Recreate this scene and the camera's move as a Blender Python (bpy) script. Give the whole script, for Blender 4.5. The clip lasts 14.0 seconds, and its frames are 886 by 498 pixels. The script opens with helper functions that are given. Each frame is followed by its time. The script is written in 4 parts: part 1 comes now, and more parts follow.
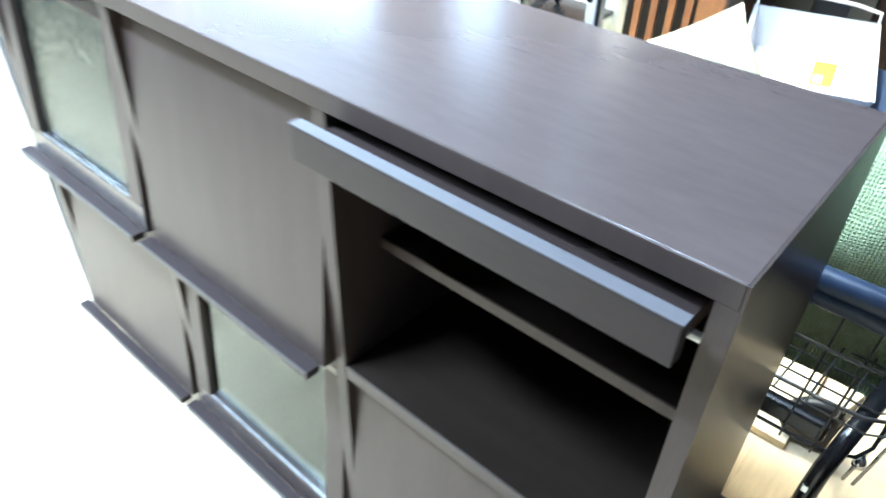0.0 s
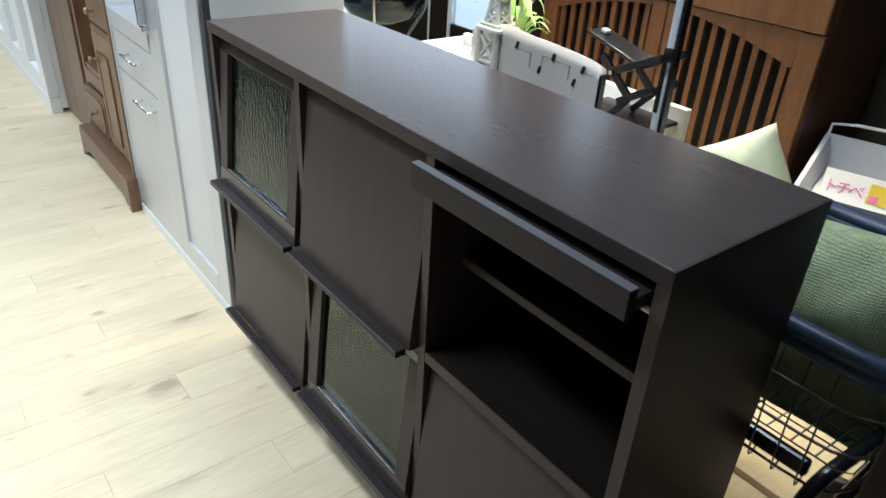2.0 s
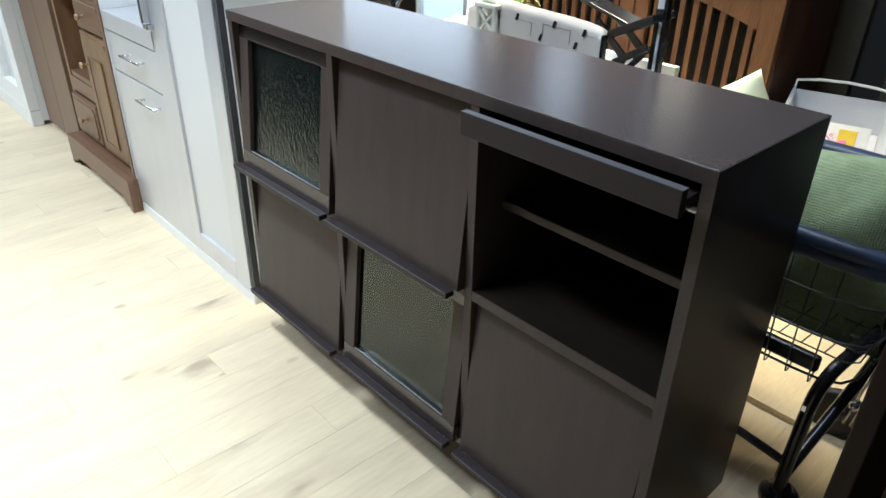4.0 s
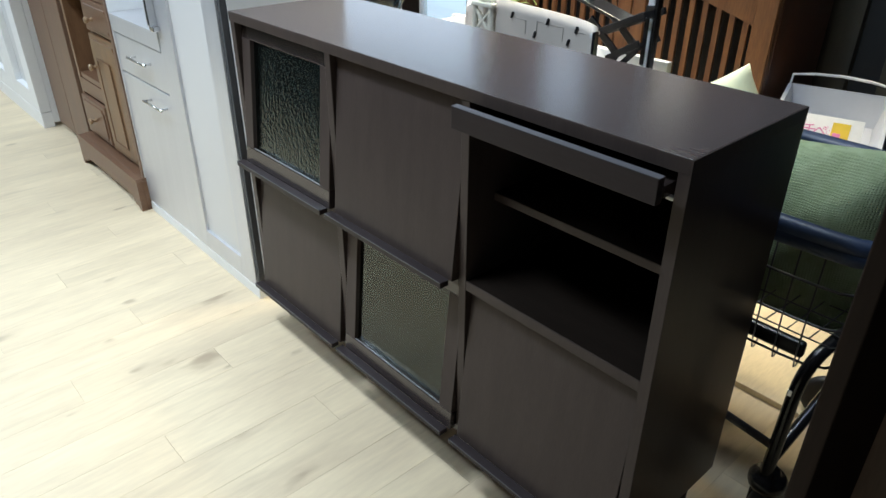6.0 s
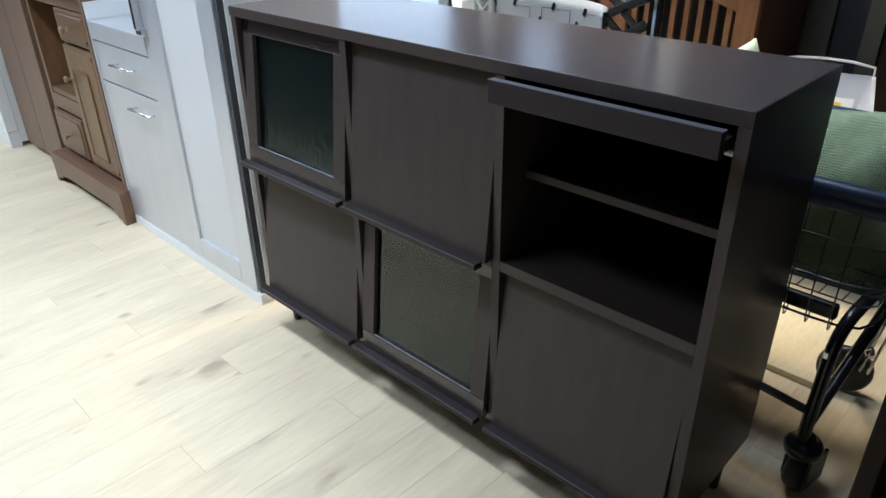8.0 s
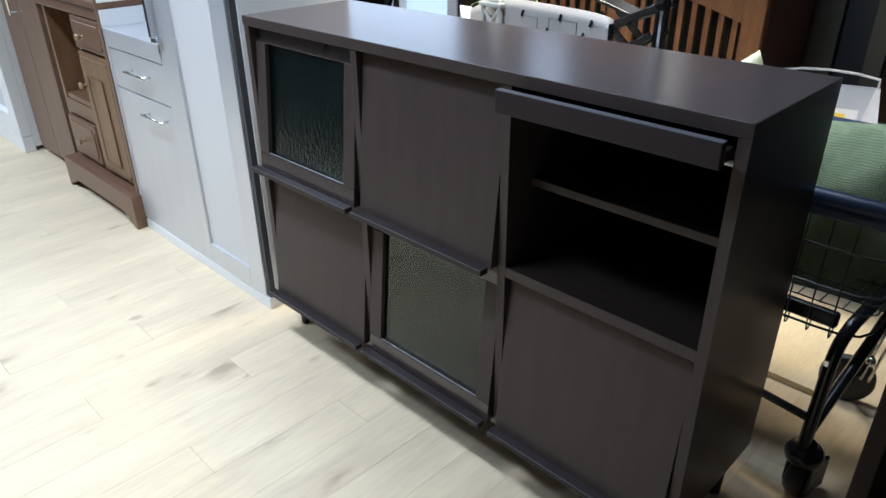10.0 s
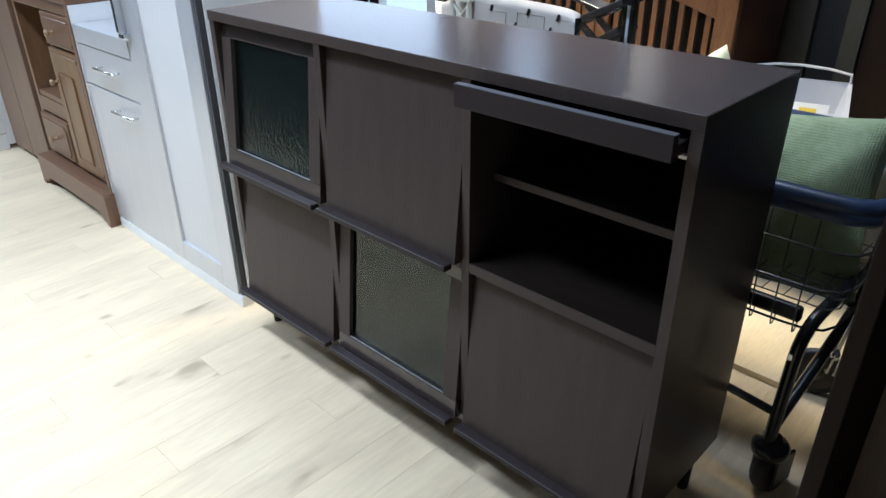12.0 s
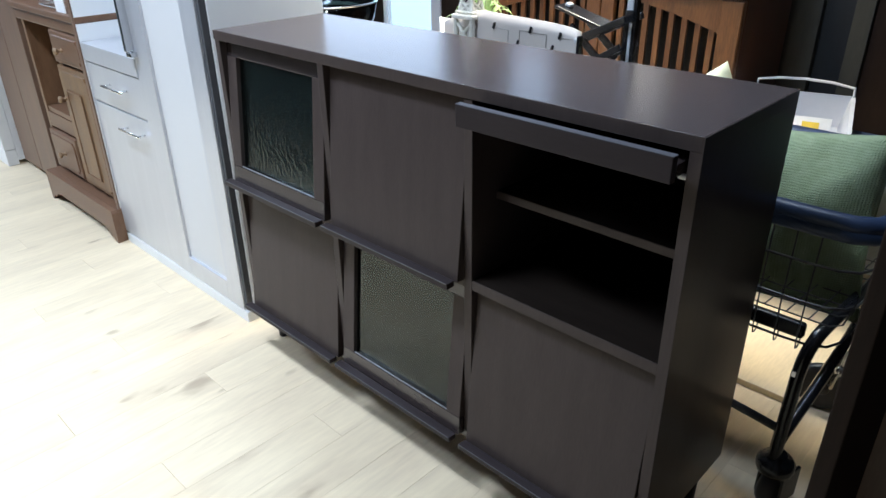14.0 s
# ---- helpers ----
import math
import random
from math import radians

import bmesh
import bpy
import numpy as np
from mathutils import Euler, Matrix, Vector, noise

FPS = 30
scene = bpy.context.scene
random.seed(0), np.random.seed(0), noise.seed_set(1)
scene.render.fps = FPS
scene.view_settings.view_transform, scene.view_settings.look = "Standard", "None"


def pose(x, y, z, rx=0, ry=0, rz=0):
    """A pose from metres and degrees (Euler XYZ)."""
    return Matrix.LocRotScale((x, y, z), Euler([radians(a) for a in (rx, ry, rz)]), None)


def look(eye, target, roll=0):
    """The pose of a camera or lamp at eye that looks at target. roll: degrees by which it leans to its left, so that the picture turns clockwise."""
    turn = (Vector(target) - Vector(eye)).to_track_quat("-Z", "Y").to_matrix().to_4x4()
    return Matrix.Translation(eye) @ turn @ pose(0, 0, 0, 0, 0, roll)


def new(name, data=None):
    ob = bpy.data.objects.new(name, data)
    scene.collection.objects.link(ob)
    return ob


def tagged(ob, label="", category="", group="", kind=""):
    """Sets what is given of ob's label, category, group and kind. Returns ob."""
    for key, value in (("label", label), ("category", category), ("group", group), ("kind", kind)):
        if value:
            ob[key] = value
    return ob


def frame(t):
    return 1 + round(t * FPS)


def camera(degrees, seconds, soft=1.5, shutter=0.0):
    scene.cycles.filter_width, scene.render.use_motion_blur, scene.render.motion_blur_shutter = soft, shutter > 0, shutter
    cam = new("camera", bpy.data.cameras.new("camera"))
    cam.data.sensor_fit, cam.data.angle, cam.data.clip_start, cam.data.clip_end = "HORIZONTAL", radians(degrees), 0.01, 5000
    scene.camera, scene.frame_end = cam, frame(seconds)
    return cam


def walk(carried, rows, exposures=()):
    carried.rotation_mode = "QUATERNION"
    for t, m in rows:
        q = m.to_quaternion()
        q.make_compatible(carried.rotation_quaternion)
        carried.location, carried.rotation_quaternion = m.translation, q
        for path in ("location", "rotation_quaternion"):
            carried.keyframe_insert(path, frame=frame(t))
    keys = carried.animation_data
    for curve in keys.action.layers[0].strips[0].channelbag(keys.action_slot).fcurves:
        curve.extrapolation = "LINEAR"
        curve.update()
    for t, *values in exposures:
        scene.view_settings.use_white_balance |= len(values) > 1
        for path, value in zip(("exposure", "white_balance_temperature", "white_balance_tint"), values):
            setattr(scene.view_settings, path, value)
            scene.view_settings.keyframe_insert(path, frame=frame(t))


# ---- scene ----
cam = camera(64.45, 14.0, shutter=0.5)
PATH = [
    (0, (0.0724, -0.3617, 1.1502), (-0.9467, 0.8421, -0.0632), 1.96),
    (0.5, (0.1134, -0.5141, 1.2393), (-0.9738, 0.6718, 0.0681), 3.83),
    (1, (0.2468, -0.4861, 1.2376), (-0.9901, 0.6414, 0.1609), 5.28),
    (1.5, (0.2915, -0.4876, 1.2217), (-1.0410, 0.5924, 0.2127), 4.80),
    (2, (0.3206, -0.5477, 1.2304), (-1.0142, 0.5460, 0.2394), 3.60),
    (2.5, (0.3607, -0.6141, 1.2527), (-0.9291, 0.5345, 0.2642), 2.39),
    (3, (0.3312, -0.7050, 1.1948), (-0.9272, 0.4807, 0.2097), 1.68),
    (5.5, (0.3852, -0.7562, 1.2045), (-0.9019, 0.4066, 0.2292), 0.23),
    (6, (0.3945, -0.7547, 1.2049), (-0.8910, 0.4047, 0.2234), 0.31),
    (6.5, (0.3949, -0.7690, 1.2003), (-0.8843, 0.3820, 0.2009), -0.03),
    (7, (0.3878, -0.7718, 1.2051), (-0.8751, 0.3925, 0.2003), -0.80),
    (7.5, (0.3660, -0.7951, 1.1978), (-0.8729, 0.4142, 0.2166), -1.09),
    (8, (0.3106, -0.8559, 1.1420), (-0.9128, 0.3981, 0.1983), -0.84),
    (10.5, (0.3340, -0.8739, 1.1556), (-0.9149, 0.3715, 0.2340), -0.63),
    (11, (0.3415, -0.8582, 1.1574), (-0.9109, 0.3867, 0.2400), -0.66),
    (11.5, (0.3524, -0.8460, 1.1574), (-0.8790, 0.4088, 0.2252), -0.60),
    (12, (0.3575, -0.8350, 1.1436), (-0.8629, 0.4316, 0.2127), -0.45),
    (12.5, (0.3536, -0.8292, 1.1554), (-0.8639, 0.4419, 0.2269), -0.31),
    (13, (0.3591, -0.8302, 1.1575), (-0.8706, 0.4368, 0.2395), -0.66),
    (13.5, (0.3609, -0.8309, 1.1614), (-0.8783, 0.4319, 0.2504), -0.84),
    (14, (0.3635, -0.8308, 1.1594), (-0.8796, 0.4327, 0.2547), -0.92),
]
EXPOSURES = [(0, 2.1, 5450, 4), (0.5, 1.8, 5350, 4), (1, 1.3, 5800, 6), (1.5, 0.27, 6100, 8), (2, -0.02, 6120, 8), (2.5, 0.15, 6120, 8), (3, 0.36, 6150, 8), (5.5, 0.0, 6120, 8), (6.5, -0.03, 6120, 8), (7.5, -0.11, 5800, 10), (8, -0.01, 5800, 11), (10.5, 0.02, 5760, 12), (13, 0.19, 5730, 12), (14, 0.21, 5730, 12)]
walk(cam, [(t, look(eye, target, roll)) for t, eye, target, roll in PATH], EXPOSURES)

# ---- world and lamps ----
world = bpy.data.worlds.new("world")
scene.world = world
world.use_nodes = True
world.node_tree.nodes["Background"].inputs[0].default_value = (0.8, 0.9, 1.0, 1)
world.node_tree.nodes["Background"].inputs[1].default_value = 0.05


def ceiling_lamp(x, y, z, w, d, watts, colour, spread=180):
    data = bpy.data.lights.new("ceiling_lamp", "AREA")
    data.shape, data.size, data.size_y = "RECTANGLE", w, d
    data.energy, data.color, data.spread = watts, colour, math.radians(spread)
    ob = new("ceiling_lamp", data)
    ob.location = (x, y, z)
    return ob


COOL, WARM = (0.76, 0.88, 1.0), (1.0, 0.87, 0.62)
ceiling_lamp(-1.36, -0.80, 2.58, 0.5, 0.25, 17.5, (0.82, 0.91, 1.0), 100)
ceiling_lamp(-0.96, -0.92, 2.58, 0.4, 0.25, 25, COOL)
# Added fill with no known source, to brighten the cushion and what's behind.
ceiling_lamp(-0.62, 0.46, 2.58, 0.4, 0.25, 16, COOL)
ceiling_lamp(-3.5, -1.5, 2.58, 1.2, 0.3, 72, COOL)
ceiling_lamp(-5.9, -1.4, 2.58, 1.2, 0.3, 50, COOL)
ceiling_lamp(-2.2, 1.2, 2.58, 1.2, 0.3, 25, COOL)
ceiling_lamp(-1.0, 0.85, 2.58, 0.3, 0.2, 8, WARM, 64)
ceiling_lamp(-1.05, 1.38, 2.58, 0.3, 0.2, 15, WARM, 64)


# ---- materials ----
def material(name, colour, rough=0.5, metal=0.0, vary=0.12, scale=6.0, stretch=(1, 1, 1), bump=0.0, bump_scale=80.0,
             dark=None, coat=0.0, per_object=0.0, spec=0.5, sheen=0.05):
    """Principled surface with two scales of variation, stretched along the grain."""
    m = bpy.data.materials.new(name)
    m.use_nodes = True
    t = m.node_tree
    n, l = t.nodes, t.links
    bsdf = n["Principled BSDF"]
    co = n.new("ShaderNodeTexCoord")
    mp = n.new("ShaderNodeMapping")
    mp.inputs["Scale"].default_value = stretch
    l.new(co.outputs["Object"], mp.inputs["Vector"])
    info = n.new("ShaderNodeObjectInfo")
    off = n.new("ShaderNodeVectorMath")
    off.operation = "SCALE"
    off.inputs[0].default_value = (37.0, 53.0, 11.0)
    l.new(info.outputs["Random"], off.inputs["Scale"])
    l.new(off.outputs[0], mp.inputs["Location"])
    big = n.new("ShaderNodeTexNoise")
    big.inputs["Scale"].default_value, big.inputs["Detail"].default_value = scale, 4
    fine = n.new("ShaderNodeTexNoise")
    fine.inputs["Scale"].default_value, fine.inputs["Detail"].default_value = scale * 9, 6
    l.new(mp.outputs[0], big.inputs["Vector"])
    l.new(mp.outputs[0], fine.inputs["Vector"])
    mix = n.new("ShaderNodeMix")
    mix.data_type = "FLOAT"
    mix.inputs[0].default_value = 0.45
    l.new(big.outputs[0], mix.inputs[2])
    l.new(fine.outputs[0], mix.inputs[3])
    ramp = n.new("ShaderNodeValToRGB")
    c = Vector(colour)
    lo = Vector(dark) if dark else c * (1 - 2 * vary)
    hi = c * (1 + vary)
    ramp.color_ramp.elements[0].position, ramp.color_ramp.elements[1].position = 0.3, 0.68
    ramp.color_ramp.elements[0].color = (*lo, 1)
    ramp.color_ramp.elements[1].color = (*[min(v, 0.95) for v in hi], 1)
    l.new(mix.outputs[0], ramp.inputs[0])
    out = ramp.outputs[0]
    if per_object:
        hsv = n.new("ShaderNodeHueSaturation")
        rng = n.new("ShaderNodeMapRange")
        rng.inputs[3].default_value, rng.inputs[4].default_value = 1 - per_object, 1 + per_object
        l.new(info.outputs["Random"], rng.inputs[0])
        l.new(rng.outputs[0], hsv.inputs["Value"])
        l.new(out, hsv.inputs["Color"])
        out = hsv.outputs[0]
    l.new(out, bsdf.inputs["Base Color"])
    rr = n.new("ShaderNodeMapRange")
    rr.inputs[3].default_value, rr.inputs[4].default_value = max(rough - sheen, 0.02), min(rough + sheen, 1)
    l.new(mix.outputs[0], rr.inputs[0])
    l.new(rr.outputs[0], bsdf.inputs["Roughness"])
    bsdf.inputs["Metallic"].default_value = metal
    bsdf.inputs["Coat Weight"].default_value = coat
    bsdf.inputs["Specular IOR Level"].default_value = spec
    if bump:
        bt = n.new("ShaderNodeTexNoise")
        bt.inputs["Scale"].default_value, bt.inputs["Detail"].default_value = bump_scale, 3
        l.new(mp.outputs[0], bt.inputs["Vector"])
        bp = n.new("ShaderNodeBump")
        bp.inputs["Strength"].default_value, bp.inputs["Distance"].default_value = bump, 0.002
        l.new(bt.outputs[0], bp.inputs["Height"])
        l.new(bp.outputs[0], bsdf.inputs["Normal"])
    return m


def glass(name, colour, rough=0.02, bump=0.0, bump_scale=60.0, transmission=1.0, ior=1.5):
    m = bpy.data.materials.new(name)
    m.use_nodes = True
    n, l = m.node_tree.nodes, m.node_tree.links
    bsdf = n["Principled BSDF"]
    bsdf.inputs["Base Color"].default_value = (*colour, 1)
    bsdf.inputs["Roughness"].default_value = rough
    bsdf.inputs["Transmission Weight"].default_value = transmission
    bsdf.inputs["IOR"].default_value = ior
    if bump:
        co = n.new("ShaderNodeTexCoord")
        v = n.new("ShaderNodeTexVoronoi")
        v.feature = "SMOOTH_F1"
        v.inputs["Scale"].default_value = bump_scale
        w = n.new("ShaderNodeTexNoise")
        w.inputs["Scale"].default_value = bump_scale * 0.5
        mx = n.new("ShaderNodeMath")
        mx.operation = "ADD"
        l.new(co.outputs["Object"], v.inputs["Vector"])
        l.new(co.outputs["Object"], w.inputs["Vector"])
        l.new(v.outputs["Distance"], mx.inputs[0])
        l.new(w.outputs[0], mx.inputs[1])
        bp = n.new("ShaderNodeBump")
        bp.inputs["Strength"].default_value, bp.inputs["Distance"].default_value = bump, 0.006
        l.new(mx.outputs[0], bp.inputs["Height"])
        l.new(bp.outputs[0], bsdf.inputs["Normal"])
    return m


# One wood in three tones; the top is lightened for the light on it.
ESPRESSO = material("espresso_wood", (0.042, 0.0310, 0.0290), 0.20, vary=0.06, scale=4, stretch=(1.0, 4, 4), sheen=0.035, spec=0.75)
ESPRESSO_LIT_TOP = material("espresso_wood_lit_top", (0.080, 0.061, 0.057), 0.25, vary=0.08, scale=3, stretch=(1.0, 3.5, 4), sheen=0.02, spec=0.55)
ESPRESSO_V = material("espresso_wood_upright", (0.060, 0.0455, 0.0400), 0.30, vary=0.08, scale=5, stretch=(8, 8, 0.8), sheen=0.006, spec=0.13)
LIP = material("aubergine_edge", (0.033, 0.0255, 0.0255), 0.34, vary=0.08, scale=4, stretch=(1, 6, 6), spec=0.12)
# Same espresso wood, blackened to paint in the shade inside the cabinet.
INSIDE_SHADE = material("espresso_inside_shade", (0.0125, 0.0090, 0.0068), 0.6, vary=0.15, scale=5, stretch=(1, 8, 8), spec=0.04)


def thin_glass(name, tint, rough, ior, bump=0.0):
    """A thin tinted pane: what lies behind shows straight through, with a gloss that grows towards a glancing view."""
    m = bpy.data.materials.new(name)
    m.use_nodes = True
    n, l = m.node_tree.nodes, m.node_tree.links
    n.remove(n["Principled BSDF"])
    clear, gloss = n.new("ShaderNodeBsdfTransparent"), n.new("ShaderNodeBsdfGlossy")
    clear.inputs["Color"].default_value = (*tint, 1)
    gloss.inputs["Color"].default_value = (0.92, 0.97, 0.94, 1)
    gloss.inputs["Roughness"].default_value = rough
    fres, mix = n.new("ShaderNodeFresnel"), n.new("ShaderNodeMixShader")
    fres.inputs["IOR"].default_value = ior
    l.new(fres.outputs[0], mix.inputs[0])
    l.new(clear.outputs[0], mix.inputs[1])
    l.new(gloss.outputs[0], mix.inputs[2])
    l.new(mix.outputs[0], n["Material Output"].inputs["Surface"])
    if bump:
        co, place, noise, relief = n.new("ShaderNodeTexCoord"), n.new("ShaderNodeMapping"), n.new("ShaderNodeTexNoise"), n.new("ShaderNodeBump")
        place.inputs["Scale"].default_value = (1.5, 1, 0.8)
        noise.inputs["Scale"].default_value, noise.inputs["Detail"].default_value = 95, 1.5
        relief.inputs["Strength"].default_value, relief.inputs["Distance"].default_value = bump, 0.004
        l.new(co.outputs["Object"], place.inputs["Vector"])
        l.new(place.outputs[0], noise.inputs["Vector"])
        l.new(noise.outputs[0], relief.inputs["Height"])
        l.new(relief.outputs[0], gloss.inputs["Normal"])
        l.new(relief.outputs[0], fres.inputs["Normal"])
    return m


HAMMERED = thin_glass("hammered_glass", (0.30, 0.38, 0.40), 0.085, 1.6, 0.42)
SMOOTH = thin_glass("smooth_glass", (0.42, 0.49, 0.48), 0.05, 1.5)
OAK = material("pale_oak_plank", (0.745, 0.615, 0.412), 0.45, spec=0.3, vary=0.05, scale=2.2, stretch=(5, 0.7, 5), dark=(0.64, 0.515, 0.35), per_object=0.025)


def knots(m):
    """Small brown knots, faint halos round them and long grey-brown streaks in the oak."""
    n, l = m.node_tree.nodes, m.node_tree.links
    bsdf = n["Principled BSDF"]
    src = bsdf.inputs["Base Color"].links[0].from_socket
    place = next(k for k in n if k.type == "MAPPING").inputs["Location"].links[0].from_socket
    co = next(k for k in n if k.type == "TEX_COORD")

    def spread(scale):
        v = n.new("ShaderNodeMapping")
        v.inputs["Scale"].default_value = scale
        l.new(co.outputs["Object"], v.inputs["Vector"])
        l.new(place, v.inputs["Location"])
        return v

    def lay(mask, lo, hi, amount, colour):
        nonlocal src
        r = n.new("ShaderNodeMapRange")
        r.interpolation_type = "SMOOTHSTEP"
        r.inputs[1].default_value, r.inputs[2].default_value = lo, hi
        r.inputs[3].default_value, r.inputs[4].default_value = amount, 0.0
        l.new(mask, r.inputs[0])
        mix = n.new("ShaderNodeMix")
        mix.data_type = "RGBA"
        l.new(r.outputs[0], mix.inputs[0])
        l.new(src, mix.inputs[6])
        mix.inputs[7].default_value = (*colour, 1)
        src = mix.outputs[2]

    streak = n.new("ShaderNodeTexNoise")
    streak.inputs["Scale"].default_value, streak.inputs["Detail"].default_value = 1.0, 5
    l.new(spread((26, 2.4, 1)).outputs[0], streak.inputs["Vector"])
    lay(streak.outputs[0], 0.28, 0.47, 0.20, (0.43, 0.335, 0.235))
    wobble = n.new("ShaderNodeTexNoise")
    wobble.inputs["Scale"].default_value = 1.6
    for scale, hi, amount, colour in (((7, 3.0, 1), 0.24, 0.22, (0.38, 0.28, 0.185)), ((7, 3.0, 1), 0.10, 0.52, (0.23, 0.155, 0.10)), ((12, 5, 1), 0.07, 0.5, (0.27, 0.185, 0.12))):
        v = spread(scale)
        cell = n.new("ShaderNodeTexVoronoi")
        cell.voronoi_dimensions = "2D"
        cell.inputs["Scale"].default_value = 0.36
        l.new(v.outputs[0], cell.inputs["Vector"])
        l.new(v.outputs[0], wobble.inputs["Vector"])
        add = n.new("ShaderNodeMath")
        add.operation = "MULTIPLY_ADD"
        add.inputs[1].default_value = 0.30
        l.new(wobble.outputs[0], add.inputs[0])
        l.new(cell.outputs["Distance"], add.inputs[2])
        lay(add.outputs[0], 0.12, 0.12 + hi, amount, colour)
    l.new(src, bsdf.inputs["Base Color"])


knots(OAK)
SUBFLOOR = material("joint_filler", (0.56, 0.46, 0.32), 0.8)
WHITE = material("white_melamine", (0.84, 0.84, 0.83), 0.38, vary=0.008, scale=3, sheen=0.01)
SILVER = material("silver_laminate", (0.64, 0.645, 0.665), 0.30, metal=0.45, vary=0.025, scale=3, stretch=(8, 8, 0.5), sheen=0.01)
FROST = material("frosted_panel", (0.66, 0.655, 0.645), 0.30, vary=0.004, scale=2, sheen=0.005)
CHROME = material("chrome", (0.78, 0.79, 0.80), 0.14, metal=1.0, vary=0.04)
SATIN = material("satin_steel", (0.84, 0.88, 0.94), 0.3, metal=0.2, vary=0.04)
STEEL = material("dull_steel", (0.16, 0.16, 0.165), 0.42, metal=1.0, vary=0.2, scale=30)
GAP_SHADE = material("grey_gap_shade", (0.07, 0.07, 0.075), 0.6)
VOID = material("slat_gap_shade", (0.004, 0.0035, 0.003), 0.9)
SOUTH = material("dim_brown_wall", (0.10, 0.085, 0.07), 0.8, vary=0.1, scale=2)
AISLE = material("dark_teal_block", (0.036, 0.048, 0.050), 0.6, vary=0.35, scale=9)
BLACK = material("black_rubber", (0.02, 0.02, 0.022), 0.5, vary=0.2)
BLACK_PAINT = material("black_enamel", (0.013, 0.013, 0.015), 0.25, vary=0.15)
ANTIQUE = material("antique_pine", (0.195, 0.108, 0.056), 0.36, vary=0.16, scale=4, stretch=(6, 6, 1.0), bump=0.08, bump_scale=60, dark=(0.14, 0.072, 0.036))
ANTIQUE_H = material("antique_pine_across", (0.165, 0.090, 0.050), 0.36, vary=0.16, scale=4, stretch=(1, 6, 6), bump=0.08, bump_scale=60, dark=(0.13, 0.065, 0.036))
WALNUT = material("brown_wardrobe", (0.19, 0.115, 0.075), 0.42, vary=0.12, scale=4, stretch=(7, 7, 0.8))
REDWOOD = material("red_brown_wood", (0.150, 0.066, 0.023), 0.32, vary=0.18, scale=4, stretch=(7, 7, 0.9), bump=0.06, dark=(0.07, 0.025, 0.010))
DARKWOOD = material("dark_brown_wood", (0.017, 0.0095, 0.0055), 0.7, vary=0.18, scale=4, stretch=(7, 7, 0.8), spec=0.15)
REDSIDE = material("dark_red_brown_side", (0.075, 0.029, 0.013), 0.4, vary=0.2, scale=3, stretch=(6, 6, 0.8), bump=0.06)
WALL_PAINT = material("wall_paint", (0.42, 0.41, 0.39), 0.85, vary=0.04, scale=2, bump=0.1)
DARK_WALL = material("dark_wall_panel", (0.013, 0.0145, 0.017), 0.7, vary=0.15, scale=2, stretch=(4, 4, 1))
BROWN_WALL = material("brown_wall_panel", (0.030, 0.016, 0.010), 0.6, vary=0.15, scale=2, stretch=(5, 5, 0.8), spec=0.2)
CHAIR = material("warm_grey_plastic", (0.56, 0.51, 0.46), 0.4, vary=0.02, scale=6)
GROOVE_SHADE = material("grey_groove_shade", (0.37, 0.34, 0.31), 0.7)
TRAY_PLASTIC = material("cool_white_plastic", (0.52, 0.53, 0.57), 0.45, vary=0.02, scale=6)
GOLDEN = material("golden_pine", (0.205, 0.115, 0.050), 0.34, vary=0.16, scale=4, stretch=(6, 6, 1.0), bump=0.08, bump_scale=60, dark=(0.115, 0.055, 0.023))
SMOKE = glass("smoky_blue_glass", (0.10, 0.19, 0.25), 0.02)
PINE = material("yellow_pine", (0.76, 0.62, 0.40), 0.5, vary=0.08, scale=4, stretch=(5, 0.8, 5))
# Pale colour that paints the highlight along the lips.
EDGE_GLINT = material("pale_lip_glint", (0.075, 0.072, 0.080), 0.5, vary=0.08, scale=20)
BEAD = material("bright_bead", (0.34, 0.35, 0.37), 0.35, metal=0.6, vary=0.3, scale=60)
OLIVE_WALL = material("olive_wall_panel", (0.055, 0.050, 0.037), 0.7, vary=0.12, scale=2, stretch=(4, 4, 1))
CEILING = material("ceiling_board", (0.17, 0.17, 0.165), 0.9, vary=0.04, scale=3, bump=0.1)
KNOB = material("brass_knob", (0.36, 0.24, 0.14), 0.3, metal=0.3, vary=0.1)


def woven(name, colour, dark, scale, strength):
    m = material(name, colour, 0.92, vary=0.12, scale=5, dark=dark)
    n, l = m.node_tree.nodes, m.node_tree.links
    co = n.new("ShaderNodeTexCoord")
    waves = []
    for axis in ("X", "Z"):
        w = n.new("ShaderNodeTexWave")
        w.bands_direction = axis
        w.inputs["Scale"].default_value, w.inputs["Distortion"].default_value = scale, 3.2
        l.new(co.outputs["Object"], w.inputs["Vector"])
        waves.append(w)
    mul = n.new("ShaderNodeMath")
    mul.operation = "MULTIPLY"
    l.new(waves[0].outputs[1], mul.inputs[0])
    l.new(waves[1].outputs[1], mul.inputs[1])
    bp = n.new("ShaderNodeBump")
    bp.inputs["Strength"].default_value, bp.inputs["Distance"].default_value = strength, 0.002
    l.new(mul.outputs[0], bp.inputs["Height"])
    l.new(bp.outputs[0], n["Principled BSDF"].inputs["Normal"])
    return m


